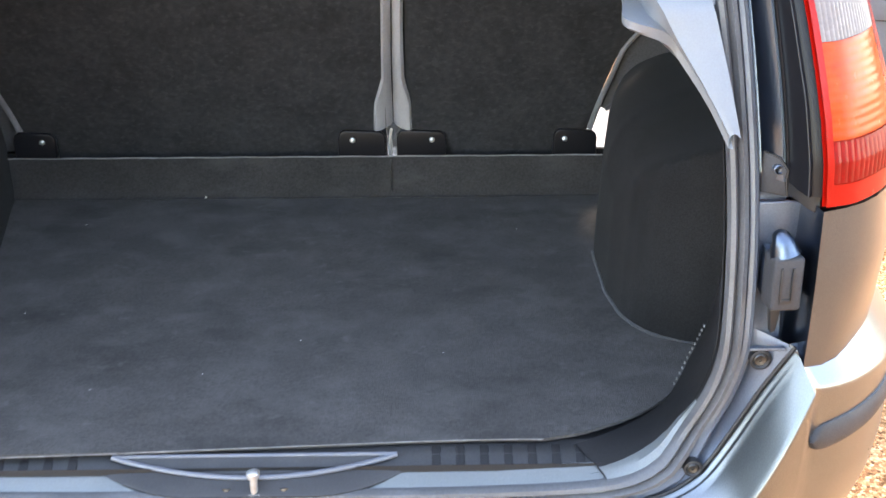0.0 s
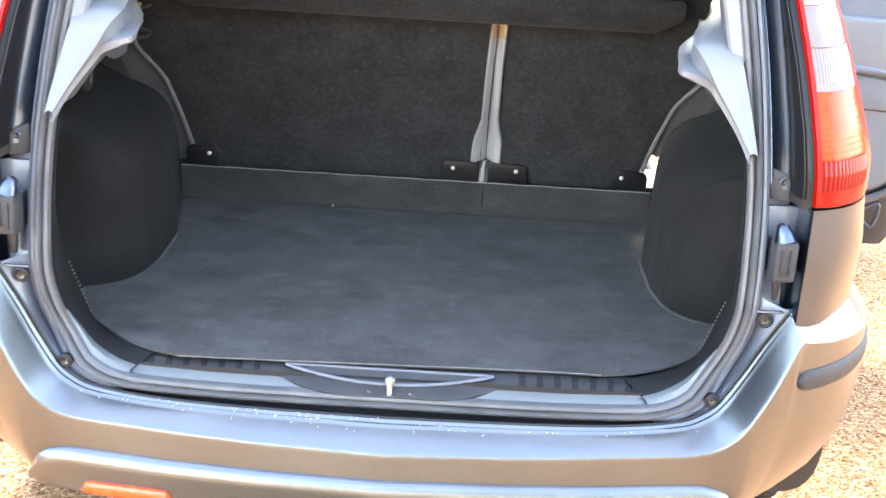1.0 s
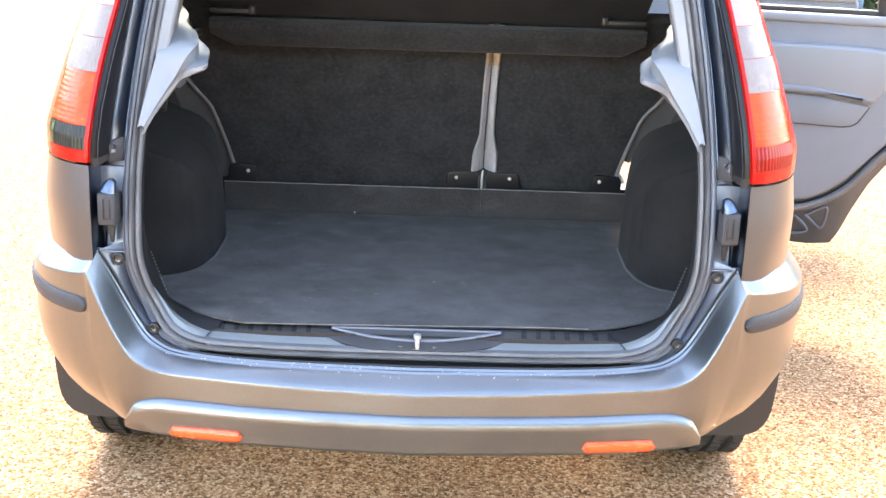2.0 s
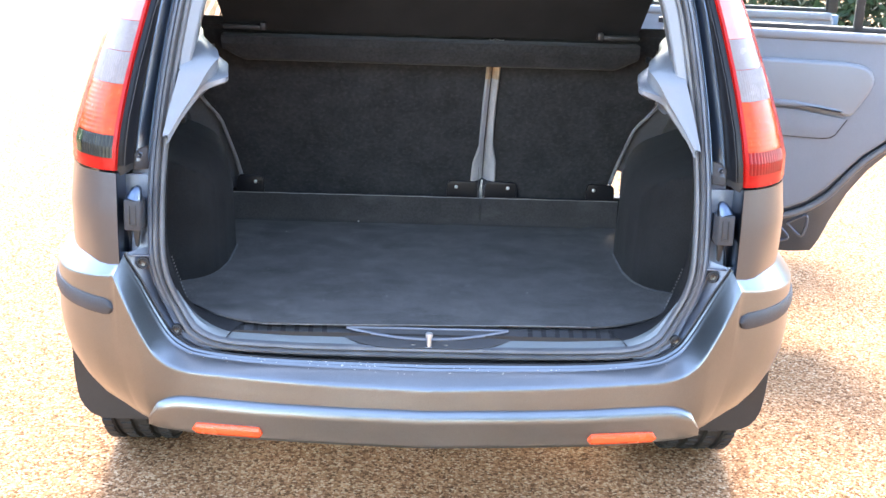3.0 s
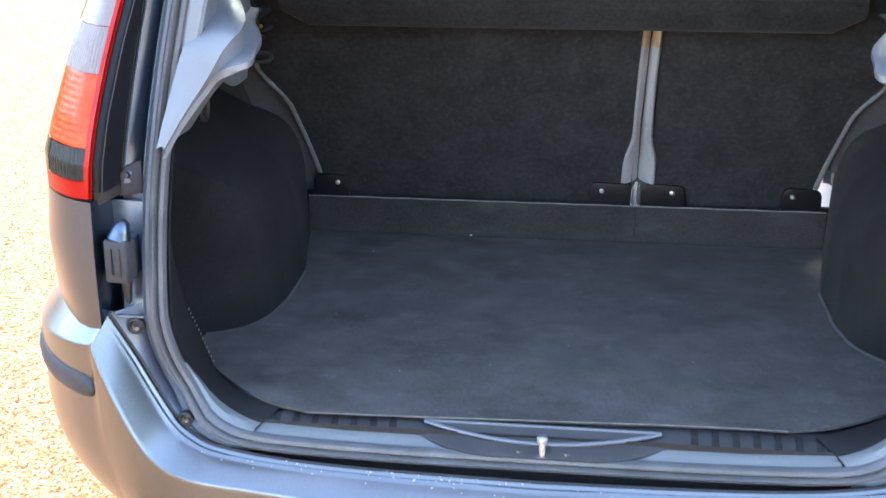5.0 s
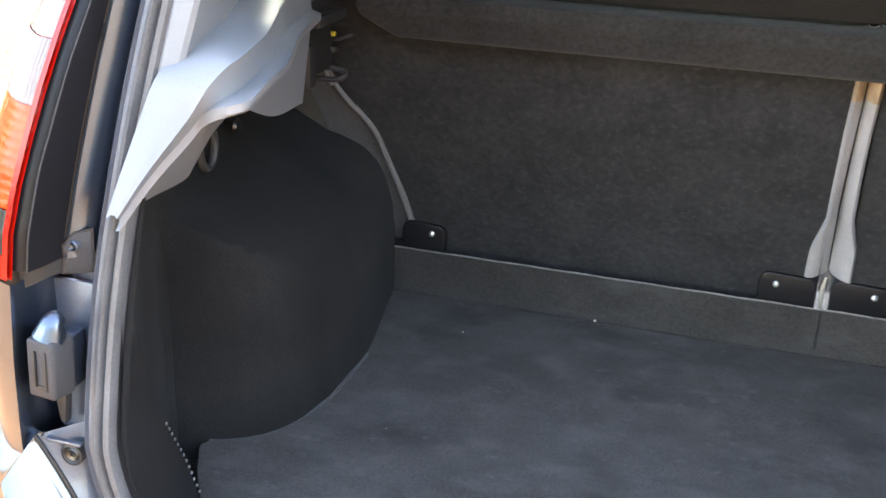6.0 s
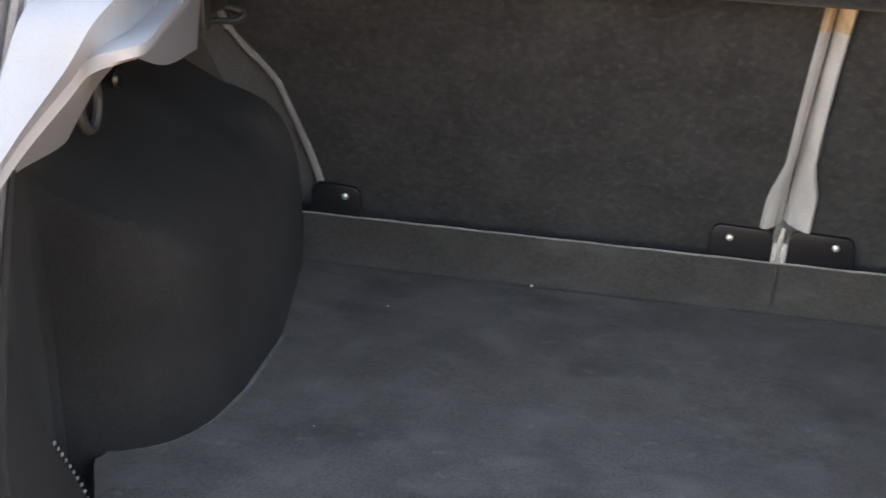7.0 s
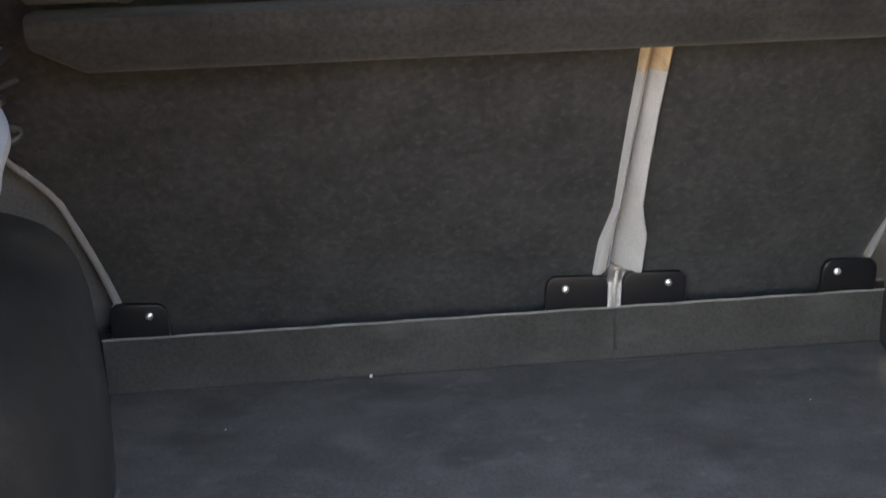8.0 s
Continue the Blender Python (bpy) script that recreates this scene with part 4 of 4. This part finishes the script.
# hinge plates with their bolts
for x0, x1, bx, seat in ((-0.535, -0.458, -0.482, seat_l), (0.058, 0.146, 0.085, seat_l), (0.166, 0.257, 0.231, seat_r), (0.455, 0.536, 0.476, seat_r)):
    y = seat_y(0.71) - 0.009
    plate_ = part("hinge_plate", plate([(x0, 0.672), (x1, 0.672), (x1, 0.714), (x1 - 0.003, 0.722), (x1 - 0.010, 0.728), (x0 + 0.012, 0.731), (x0 + 0.004, 0.726), (x0, 0.716)], 0.010,
                                       Matrix.Translation((0, y, 0)), 0.003, 3), GLOSS_BLACK, seat, "black steel hinge plate")
    part("bolt", lathe([(0.001, -0.0035), (0.003, -0.003), (0.0050, -0.001), (0.0050, 0.004)], 14, Matrix.Translation((bx, y - 0.006, 0.7125))), STEEL, plate_)
part("hinge_pin", tube([(0.1545, 0.603, 0.675), (0.1545, 0.600, 0.715), (0.157, 0.600, 0.735)], [0.0032, 0.0038, 0.0024], 10), STEEL, car, "bright steel seat pivot")

# grey felt cheek between the seat and the wheel arch, and the loose strap above it
for sx in (-1, 1):
    rows = []
    for z in [(0.772 if sx > 0 else 0.661) + (0.017 if sx > 0 else 0.02375) * i for i in range(17)]:
        o = table(z, [0.66, 0.80, 0.864, 0.98, 1.04], [0.575, 0.600, 0.632, 0.665, 0.67])
        i_ = 0.505 + table(z, [0.66, 0.74, 0.80, 0.86, 0.98, 1.2], [0.018, 0.018, 0.029, 0.046, 0.112, 0.13])
        i_ += 0.010 * step(0.735, 0.72, z) if sx < 0 else 0.0
        o = min(o, table(z, [0.735, 0.77, 0.80], [0.540, 0.542, 0.60])) if z < 0.80 and sx > 0 else o
        rows.append([(i_ + 0.005, seat_y(z) + 0.02, z), ((i_ + o) / 2 + 0.008, seat_y(z) + 0.004, z), (o, seat_y(z) - 0.01, z), (o + (0.08 if z > 0.80 else 0.002), seat_y(z) + 0.02, z)])
    # filler added to stop outside light leaking in below the cheek
    part("corner_filler", block(sx * 0.560, 0.622, 0.638, 0.13, 0.012, 0.098, 0.002), CARPET, car, "dark filler added to stop light beside the mat's fold")
    part("seat_cheek", sheet(rows, 0, sx), MIDGREY, car, "mid grey felt cheek beside the seat back")

# ---- light grey shelf supports and pillar trims ----
# stations from the tip forwards: outer top, crease, foot of the wall, lip edge, skirt
STATIONS = [
    ((0.563, -0.207, 1.005), (0.551, -0.206, 1.006), (0.551, -0.201, 1.004), (0.552, -0.200, 1.003), (0.561, -0.187, 1.001)),
    ((0.555, -0.190, 1.045), (0.527, -0.184, 1.050), (0.531, -0.172, 1.044), (0.532, -0.170, 1.042), (0.566, -0.118, 0.998)),
    ((0.545, -0.170, 1.090), (0.496, -0.155, 1.100), (0.503, -0.140, 1.086), (0.504, -0.138, 1.083), (0.569, -0.034, 0.996)),
    ((0.536, -0.154, 1.128), (0.477, -0.142, 1.134), (0.487, -0.132, 1.106), (0.486, -0.134, 1.104), (0.569, -0.022, 1.022)),
    ((0.532, -0.140, 1.144), (0.464, -0.126, 1.152), (0.473, -0.122, 1.118), (0.450, -0.146, 1.118), (0.564, -0.022, 1.052)),
    ((0.530, -0.100, 1.160), (0.459, -0.108, 1.158), (0.468, -0.095, 1.123), (0.437, -0.130, 1.122), (0.560, -0.025, 1.070)),
    ((0.530, -0.050, 1.173), (0.469, -0.050, 1.161), (0.470, -0.045, 1.130), (0.445, -0.075, 1.128), (0.560, -0.015, 1.075)),
    ((0.535, 0.000, 1.182), (0.481, 0.000, 1.163), (0.482, 0.003, 1.132), (0.455, -0.010, 1.131), (0.562, 0.030, 1.070)),
    ((0.555, 0.080, 1.192), (0.507, 0.075, 1.165), (0.507, 0.080, 1.134), (0.480, 0.065, 1.132), (0.566, 0.095, 1.046)),
    ((0.580, 0.180, 1.200), (0.538, 0.165, 1.168), (0.537, 0.170, 1.134), (0.512, 0.155, 1.132), (0.568, 0.187, 1.012)),
    ((0.600, 0.300, 1.205), (0.560, 0.285, 1.170), (0.559, 0.290, 1.135), (0.543, 0.285, 1.132), (0.572, 0.285, 1.006))]


def trim_rows():
    cols = [spline([s[k] for s in STATIONS], 90) for k in range(5)]
    rows = []
    for o, c, w, l, s in zip(*cols):
        lip = (l - w).length
        tuck = Vector((0.05 + 0.12 * step(-0.06, 0.1, o.y), 0.0, 0.012)) if o.y > -0.09 else Vector((0.002, 0.03, 0.002))
        row = [o + tuck, o, o.lerp(c, 0.5) + Vector((0, 0, 0.004)), o.lerp(c, 0.85) + Vector((0, 0, 0.003)), c + (o - c) * 0.05, c, c + (w - c) * 0.10, c + (w - c) * 0.88, w + (l - w) * 0.06, w.lerp(l, 0.5), w.lerp(l, 0.9), l + Vector((0, 0, 0.0008)),
               l + Vector((0, 0, -0.002)), l + Vector((0, 0, -0.008)), l.lerp(w, 0.15) + Vector((0, 0, -0.012)), l.lerp(w, 0.6) + Vector((0.006, 0, -0.014)), w.lerp(s, 0.5) + Vector((0, 0, -0.004)), s]
        rows.append(row)
    return rows


for sx in (-1, 1):
    trim = part("shelf_support", sheet(trim_rows(), 0, sx, flip=True), LIGHT_GREY, car, "light grey moulded plastic parcel shelf support", smooth=50)
    part("shelf_bracket", join([block(sx * 0.600, 0.345, 1.085, 0.05, 0.11, 0.11, 0.008), block(sx * 0.568, 0.300, 1.055, 0.012, 0.022, 0.060, 0.004), block(sx * 0.560, 0.345, 1.115, 0.02, 0.10, 0.015, 0.004)]), BLACK, car,
         "black plastic shelf bracket")
    # pillar panel, which also shuts the quarter window's sun out of the boot
    part("pillar_panel", sheet([[(0.700, y, 1.10), (0.655, y, 1.22), (0.585, y, 1.40)] for y in (0.02, 0.3, 0.72)], 0.008, sx, flip=True), LIGHT_GREY, car, "light grey inner pillar panel")
    # strip of the rear pillar trim above the support
    rows = []
    for i in range(24):
        z = 1.137 + 0.29 * i / 23
        rim = rim_at(z, -0.001, 0.003)
        w = 0.018 + 0.010 * (z - 1.137) / 0.29
        rows.append([(rim.x + 0.002, rim.y, z), (rim.x - 0.003, rim.y - 0.002, z), (rim.x - w, rim.y + 0.004, z), (rim.x - w - 0.004, rim.y + 0.010, z), (rim.x - w + 0.006, rim.y + 0.10, z), (rim.x + 0.05, rim.y + 0.30, z)])
    part("pillar_trim", sheet(rows, 0, sx), LIGHT_GREY, car, "light grey rear pillar trim")

# wiring, strap ring and fixing on the lining of the passenger's far side
part("strap_ring", tube([(-0.556, -0.012 + 0.017 * math.cos(a), 1.028 + 0.026 * math.sin(a)) for k, a in enumerate([2 * math.pi * i / 16 for i in range(17)])], 0.0055, 8, 48), BLACK, car, "dark luggage strap ring")
part("lining_plug", lathe([(0.002, -0.004), (0.009, -0.003), (0.012, 0.002)], 16, Matrix.Translation((-0.684, 0.305, 0.955)) @ Matrix.Rotation(radians(90), 4, "Z")), BOLT, car, "dull round lining fixing")
for sx in (-1, 1):
    part("wire_loop", tube([(sx * 0.640, 0.385, 1.011), (sx * 0.60, 0.395, 1.014), (sx * 0.566, 0.40, 1.015), (sx * 0.560, 0.41, 1.024), (sx * 0.585, 0.405, 1.030), (sx * 0.612, 0.40, 1.028), (sx * 0.613, 0.395, 1.060), (sx * 0.609, 0.40, 1.085), (sx * 0.60, 0.40, 1.12)], 0.0042, 8, 40), BLACK, car, "black looped cable")
    part("bracket_arm", join([block(sx * 0.615, 0.392, 1.045, 0.010, 0.020, 0.060, 0.003), block(sx * 0.590, 0.398, 1.060, 0.045, 0.014, 0.010, 0.003), block(sx * 0.600, 0.388, 1.086, 0.014, 0.012, 0.026, 0.003)]), BLACK, car,
         "black plastic hook of the shelf bracket")
    part("belt_cable", tube([(sx * 0.600, 0.452, 0.992), (sx * 0.606, 0.440, 1.020), (sx * 0.606, 0.428, 1.055), (sx * 0.598, 0.418, 1.10), (sx * 0.596, 0.41, 1.14)], 0.0034, 8, 40), STRAP, car, "grey cable behind the shelf support")
    part("thin_cable", tube([(sx * 0.560, 0.436, 1.075), (sx * 0.585, 0.425, 1.068), (sx * 0.600, 0.415, 1.085), (sx * 0.610, 0.41, 1.12)], 0.0030, 8, 30), BLACK, car, "thin black cable")
part("wire_clip", block(-0.578, 0.405, 1.080, 0.010, 0.008, 0.007, 0.002), YELLOW, car, "small yellow cable clip")

# ---- parcel shelf, raised on its hinge ----
shelf = tagged(new("parcel_shelf"), "black carpeted parcel shelf, its rear flap raised", "parcel shelf")
rows = []
for x in [-0.535 + i * 0.02675 for i in range(41)]:
    e = step(0.522, 0.495, abs(x))
    rows.append([(x, 0.47, 1.145), (x, 0.405, 1.148), (x, 0.392, 1.143), (x, 0.390, 1.126 - 0.002 * e), (x, 0.398, 1.117 - 0.004 * e), (x, 0.405, 1.112 - 0.022 * e), (x, 0.415, 1.108 - 0.026 * e), (x, 0.45, 1.102 - 0.026 * e), (x, 0.47, 1.10)])
part("front_bar", sheet(rows, 0.0), SHELFFELT, shelf, "carpeted rim under the shelf")
rows = []
for i in range(24):
    f = i / 23
    y, z = 0.410 - 0.42 * f, 1.158 + 0.40 * f
    hw = 0.525 + 0.035 * f
    rows.append([(hw * (-1 + k / 12), y - 0.004 * math.cos(3 * (k / 12 - 1)), z) for k in range(25)])
part("flap", sheet(rows, 0.016), CARPET, shelf, "raised black shelf flap")
for sx in (-1, 1):
    part("pivot", join([block(sx * 0.475, 0.370, 1.170, 0.10, 0.018, 0.012, 0.004), block(sx * 0.425, 0.368, 1.173, 0.016, 0.022, 0.020, 0.004)]), BLACK, shelf, "black plastic shelf pivot")

# ---- the rest of the shell: sides, roof, cabin ----
part("cabin_floor", sheet([[(x, y, 0.33) for x in (-0.78, 0, 0.78)] for y in (0.9, 1.8, 3.0)], 0.03), CARPET, car, "dark cabin floor")
part("roof", sheet([[(x, y, 1.50 - 0.05 * (x / 0.6) ** 4 - 0.03 * step(0.3, -0.05, y)) for x in [-0.6 + 0.1 * i for i in range(13)]] for y in [-0.03 + 0.15 * i for i in range(18)]], 0.03, flip=True), PAINT, car, "slate painted roof")
part("headliner", sheet([[(x, y, 1.455 - 0.05 * (x / 0.6) ** 4) for x in [-0.58 + 0.116 * i for i in range(11)]] for y in [0.0 + 0.15 * i for i in range(17)]], 0.0), HEADLINER, car, "pale grey headliner")
for sx in (-1, 1):
    def body_side(y0, y1, z0, z1, t=0.05, x0=0.80):
        return sheet([[(x0 - max(0, z - 0.95) * 0.45, y, z) for z in (z0, (z0 + z1) / 2, z1)] for y in (y0, (y0 + y1) / 2, y1)], t, sx, flip=True)
    # wheel arch quarter, then below-door sill and the door on the far side
    part("body_side", join([body_side(0.30, 0.75, 0.62, 1.12), body_side(-0.05, 0.30, 0.62, 1.45, 0.03, 0.765), body_side(0.60, 2.6, 1.40, 1.46), body_side(0.72, 1.65, 0.18, 0.32),
                            body_side(1.55, 1.66, 0.18, 1.46)] + ([body_side(1.66, 2.6, 0.18, 0.98)] if sx < 0 else [body_side(1.66, 2.6, 0.18, 0.32)])), PAINT, car, "slate painted body side")
    part("sill_cover", block(sx * 0.69, 1.15, 0.40, 0.14, 0.85, 0.12, 0.02), LIGHT_GREY, car, "light grey sill trim")
    if sx < 0:
        part("closed_door", body_side(0.752, 1.548, 0.322, 1.00), PAINT, car, "closed slate rear door")
        part("door_card", body_side(0.76, 1.54, 0.34, 0.99, 0.01, 0.73), LIGHT_GREY, car, "light grey door card")
    part("quarter_trim", sheet([[(0.74, y, 0.62), (0.73, y, 0.95), (0.70, y, 1.13)] for y in (0.56, 0.7, 0.80)], 0.01, sx, flip=True), LIGHT_GREY, car, "light grey quarter trim")
    part("quarter_glass", sheet([[(0.72, y, 1.125), (0.60, y, 1.395)] for y in (0.30, 0.60)], 0.0, sx), DIMMED, car, "small rear quarter window, glass darkened against the sun")

# cabin front: bulkhead under the screen, and the wheel wells that close the boot off from below
part("bulkhead", block(0, 2.62, 0.66, 1.5, 0.05, 0.68, 0.01), CARPET, car, "dark front bulkhead")
part("boot_well", sheet([[(-0.78, y, 0.575), (0.78, y, 0.575)] for y in (-0.19, 0.88)], 0), BLACK, car)
for sx in (-1, 1):
    pane = part("door_glass", sheet([[(0.775, y, 1.0), (0.60, y, 1.40)] for y in (0.76, 1.54)], 0.004, sx), GLASS, car, "clear side window glass") if sx < 0 else None
    if sx < 0:
        part("front_glass", sheet([[(0.775, y, 0.985), (0.60, y, 1.40)] for y in (1.66, 2.6)], 0.004, sx), GLASS, car, "clear front window glass")
part("windscreen", sheet([[(x, 2.62, 0.99), (x * 0.8, 2.35, 1.45)] for x in (-0.74, 0, 0.74)], 0.004), GLASS, car, "clear windscreen")

# ---- raised tailgate over the boot ----
tailgate = tagged(new("tailgate"), "raised slate tailgate over the open boot")
tailgate.parent = car
GATE = Matrix.Translation((0, -0.02, 1.475)) @ Matrix.Rotation(radians(-75), 4, "X")
def gate_row(f):
    return [(0.60 * (1 - 0.12 * f) * u * (1 + 0.10 * f), -0.86 * f, 0.03 + 0.05 * math.sin(math.pi * f) - 0.03 * abs(u) ** 3) for u in [-1 + k / 8 for k in range(17)]]


gate = [gate_row(0.512 + i / 16.4) for i in range(9)]
gate_shell = part("shell", sheet(gate, 0.0), PAINT, tailgate)
gate_trim = part("inner_trim", sheet([[(p[0] * 0.96, p[1], p[2] - 0.05) for p in r] for r in gate], 0.01), BLACK, tailgate, "black plastic inner trim")
gate_top = part("top_frame", sheet([gate_row(-0.03 + 0.0275 * i) for i in range(5)], 0.012), PAINT, tailgate, "slate painted upper frame of the tailgate")
gate_top.matrix_basis = GATE
gate_glass = part("rear_window", sheet([gate_row(0.08 + 0.054 * i) for i in range(9)], 0.0), TINT, tailgate, "dark tinted rear window")
gate_glass.matrix_basis, gate_glass.visible_shadow = GATE, False
gate_shell.matrix_basis = gate_trim.matrix_basis = GATE

# ---- open rear door ----
door = tagged(new("rear_door"), "open slate rear door with light grey trim panel")
door.parent = car
DOOR = Matrix.Translation((0.84, 1.56, 0)) @ Matrix.Rotation(radians(-13), 4, "Z")
OUT = [(0.0, 0.30), (0.52, 0.285), (0.60, 0.295), (0.625, 0.34), (0.655, 0.42), (0.70, 0.52), (0.76, 0.61), (0.83, 0.685), (0.89, 0.74), (0.905, 0.80), (0.90, 1.085), (0.0, 1.085)]
part("shell", plate(OUT, 0.05, DOOR @ Matrix.Translation((0, 0.045, 0)), 0.006), PAINT, door, "slate painted door shell")
CARD = [(0.02, 0.46), (0.44, 0.445), (0.50, 0.455), (0.56, 0.485), (0.62, 0.535), (0.67, 0.595), (0.73, 0.665), (0.85, 0.765), (0.87, 0.80), (0.87, 1.09), (0.02, 1.09)]
part("trim_panel", plate(CARD, 0.03, DOOR @ Matrix.Translation((0, 0.006, 0)), 0.013, 5), DOORGREY, door, "light grey plastic trim panel")
seal_line = [(0.30, 0.415), (0.44, 0.415), (0.515, 0.432), (0.575, 0.462), (0.63, 0.505), (0.675, 0.560), (0.73, 0.630), (0.79, 0.685), (0.87, 0.745)]
part("door_seal", tube([DOOR @ Vector((x, 0.010, z)) for x, z in seal_line], 0.013, 10, 50), SEAL, door, "dark rubber door seal")
ARM = [(p.x, p.z) for p in spline([(0.050, 0, 0.992), (0.541, 0, 0.993), (0.665, 0, 0.988), (0.713, 0, 0.972), (0.733, 0, 0.938), (0.723, 0, 0.895), (0.695, 0, 0.845), (0.667, 0, 0.803), (0.625, 0, 0.812), (0.439, 0, 0.838), (0.050, 0, 0.850)], 60)]
part("armrest", plate(ARM, 0.035, DOOR @ Matrix.Translation((0, -0.012, 0)), 0.014, 6), LIGHT_GREY, door, "moulded light grey armrest")
# raised strip in darker grey, painting the shade of a hollow pull
part("pull_recess", plate([(0.050, 0.866), (0.465, 0.852), (0.605, 0.834), (0.650, 0.822), (0.640, 0.814), (0.541, 0.826), (0.050, 0.842)], 0.02, DOOR @ Matrix.Translation((0, -0.026, 0)), 0.009, 4), DOORGREY, door, "darker grey strip painting the shade of the pull recess")
POCKET = [(0.050, 0.835), (0.478, 0.820), (0.660, 0.795), (0.627, 0.738), (0.610, 0.726), (0.580, 0.721), (0.050, 0.728)]
part("pocket_gap", plate([(x + (0.003 if x > 0.1 else 0), z - 0.003) for x, z in POCKET], 0.006, DOOR @ Matrix.Translation((0, -0.010, 0))), BLACK, door, "dark joint round the door pocket", smooth=0)
part("door_pocket", plate(POCKET, 0.012, DOOR @ Matrix.Translation((0, -0.012, 0)), 0.003), DOORGREY, door, "grey door pocket panel")
part("top_rail", plate([(0.02, 1.060), (0.87, 1.060), (0.87, 1.094), (0.02, 1.094)], 0.03, DOOR @ Matrix.Translation((0, -0.004, 0)), 0.012, 4), LIGHT_GREY, door, "pale rounded top rail")
for tri_ in ([(0.505, 0.392), (0.572, 0.425), (0.562, 0.350)], [(0.43, 0.385), (0.47, 0.385), (0.515, 0.335), (0.43, 0.325)]):
    c = [DOOR @ Vector((x, 0.018, z)) for x, z in tri_]
    part("pressing", tube(c + [c[0]], 0.005, 6, 40), PAINT_IN, door)
part("window_frame", join([block(0.42, 0.03, 1.10, 0.88, 0.03, 0.02, 0.004, None), block(0.02, 0.03, 1.28, 0.04, 0.035, 0.40, 0.006), block(0.66, 0.03, 1.28, 0.03, 0.03, 0.40, 0.005), block(0.84, 0.03, 1.28, 0.04, 0.035, 0.40, 0.006)]), BLACK, door, "black window frame")
door.children[-1].matrix_basis = DOOR
pane = part("window_pane", block(0.44, 0.035, 1.28, 0.82, 0.004, 0.36, 0), GLASS, door, "clear door glass", smooth=0)
pane.matrix_basis, pane.visible_shadow = DOOR, False

# ---- open front door beyond it ----
front_door = tagged(new("front_door"), "open slate front door with light grey trim panel")
front_door.parent = car
WING = Matrix.Translation((0.80, 2.64, 0)) @ Matrix.Rotation(radians(-8), 4, "Z")
part("shell", plate([(0.0, 0.30), (0.96, 0.285), (1.00, 0.34), (1.02, 0.70), (1.02, 1.05), (0.0, 1.05)], 0.05, WING @ Matrix.Translation((0, 0.045, 0)), 0.006), PAINT, front_door, "slate painted door shell")
part("trim_panel", plate([(0.02, 0.44), (0.94, 0.43), (0.99, 0.50), (1.0, 0.72), (0.995, 1.03), (0.98, 1.058), (0.02, 1.058)], 0.03, WING @ Matrix.Translation((0, 0.006, 0)), 0.013, 5), DOORGREY, front_door, "light grey plastic trim panel")
part("armrest", plate([(0.08, 0.74), (0.70, 0.72), (0.80, 0.78), (0.82, 0.88), (0.74, 0.94), (0.08, 0.95)], 0.035, WING @ Matrix.Translation((0, -0.012, 0)), 0.014, 5), LIGHT_GREY, front_door, "moulded light grey armrest")
part("top_rail", plate([(0.02, 1.026), (0.985, 1.026), (0.985, 1.062), (0.02, 1.062)], 0.03, WING @ Matrix.Translation((0, -0.004, 0)), 0.012, 4), LIGHT_GREY, front_door, "pale rounded top rail")
part("window_frame", join([block(0.50, 0.03, 1.068, 1.0, 0.03, 0.02, 0.004), block(0.985, 0.03, 1.24, 0.05, 0.035, 0.36, 0.006), block(0.20, 0.03, 1.24, 0.03, 0.03, 0.36, 0.005)]), BLACK, front_door, "black window frame").matrix_basis = WING
wing_pane = part("window_pane", block(0.59, 0.035, 1.24, 0.76, 0.004, 0.34, 0), GLASS, front_door, "clear door glass", smooth=0)
wing_pane.matrix_basis, wing_pane.visible_shadow = WING, False

# ---- paint chips on the bumper ledge ----
rng = random.Random(11)
chips = []
for i in range(70):
    x, f = (rng.uniform(-0.52, 0.52), rng.uniform(0.10, 0.45)) if i % 2 else (rng.gauss(-0.2, 0.10), rng.uniform(0.04, 0.22))
    j, c = (min(pth, key=lambda v: abs(v.x - abs(x))) for pth in (joint, crest))
    p = j.lerp(c, f)
    s = rng.uniform(0.0006, 0.0017)
    chips.append(block(x, p.y, p.z + 0.0022 + 0.002 * (f < 0.11), s * rng.uniform(1, 2.5), s, 0.001, 0))
tagged(part("paint_chips", join(chips), CHIP, bumper, "small pale stone chips", smooth=0), kind="stuff")
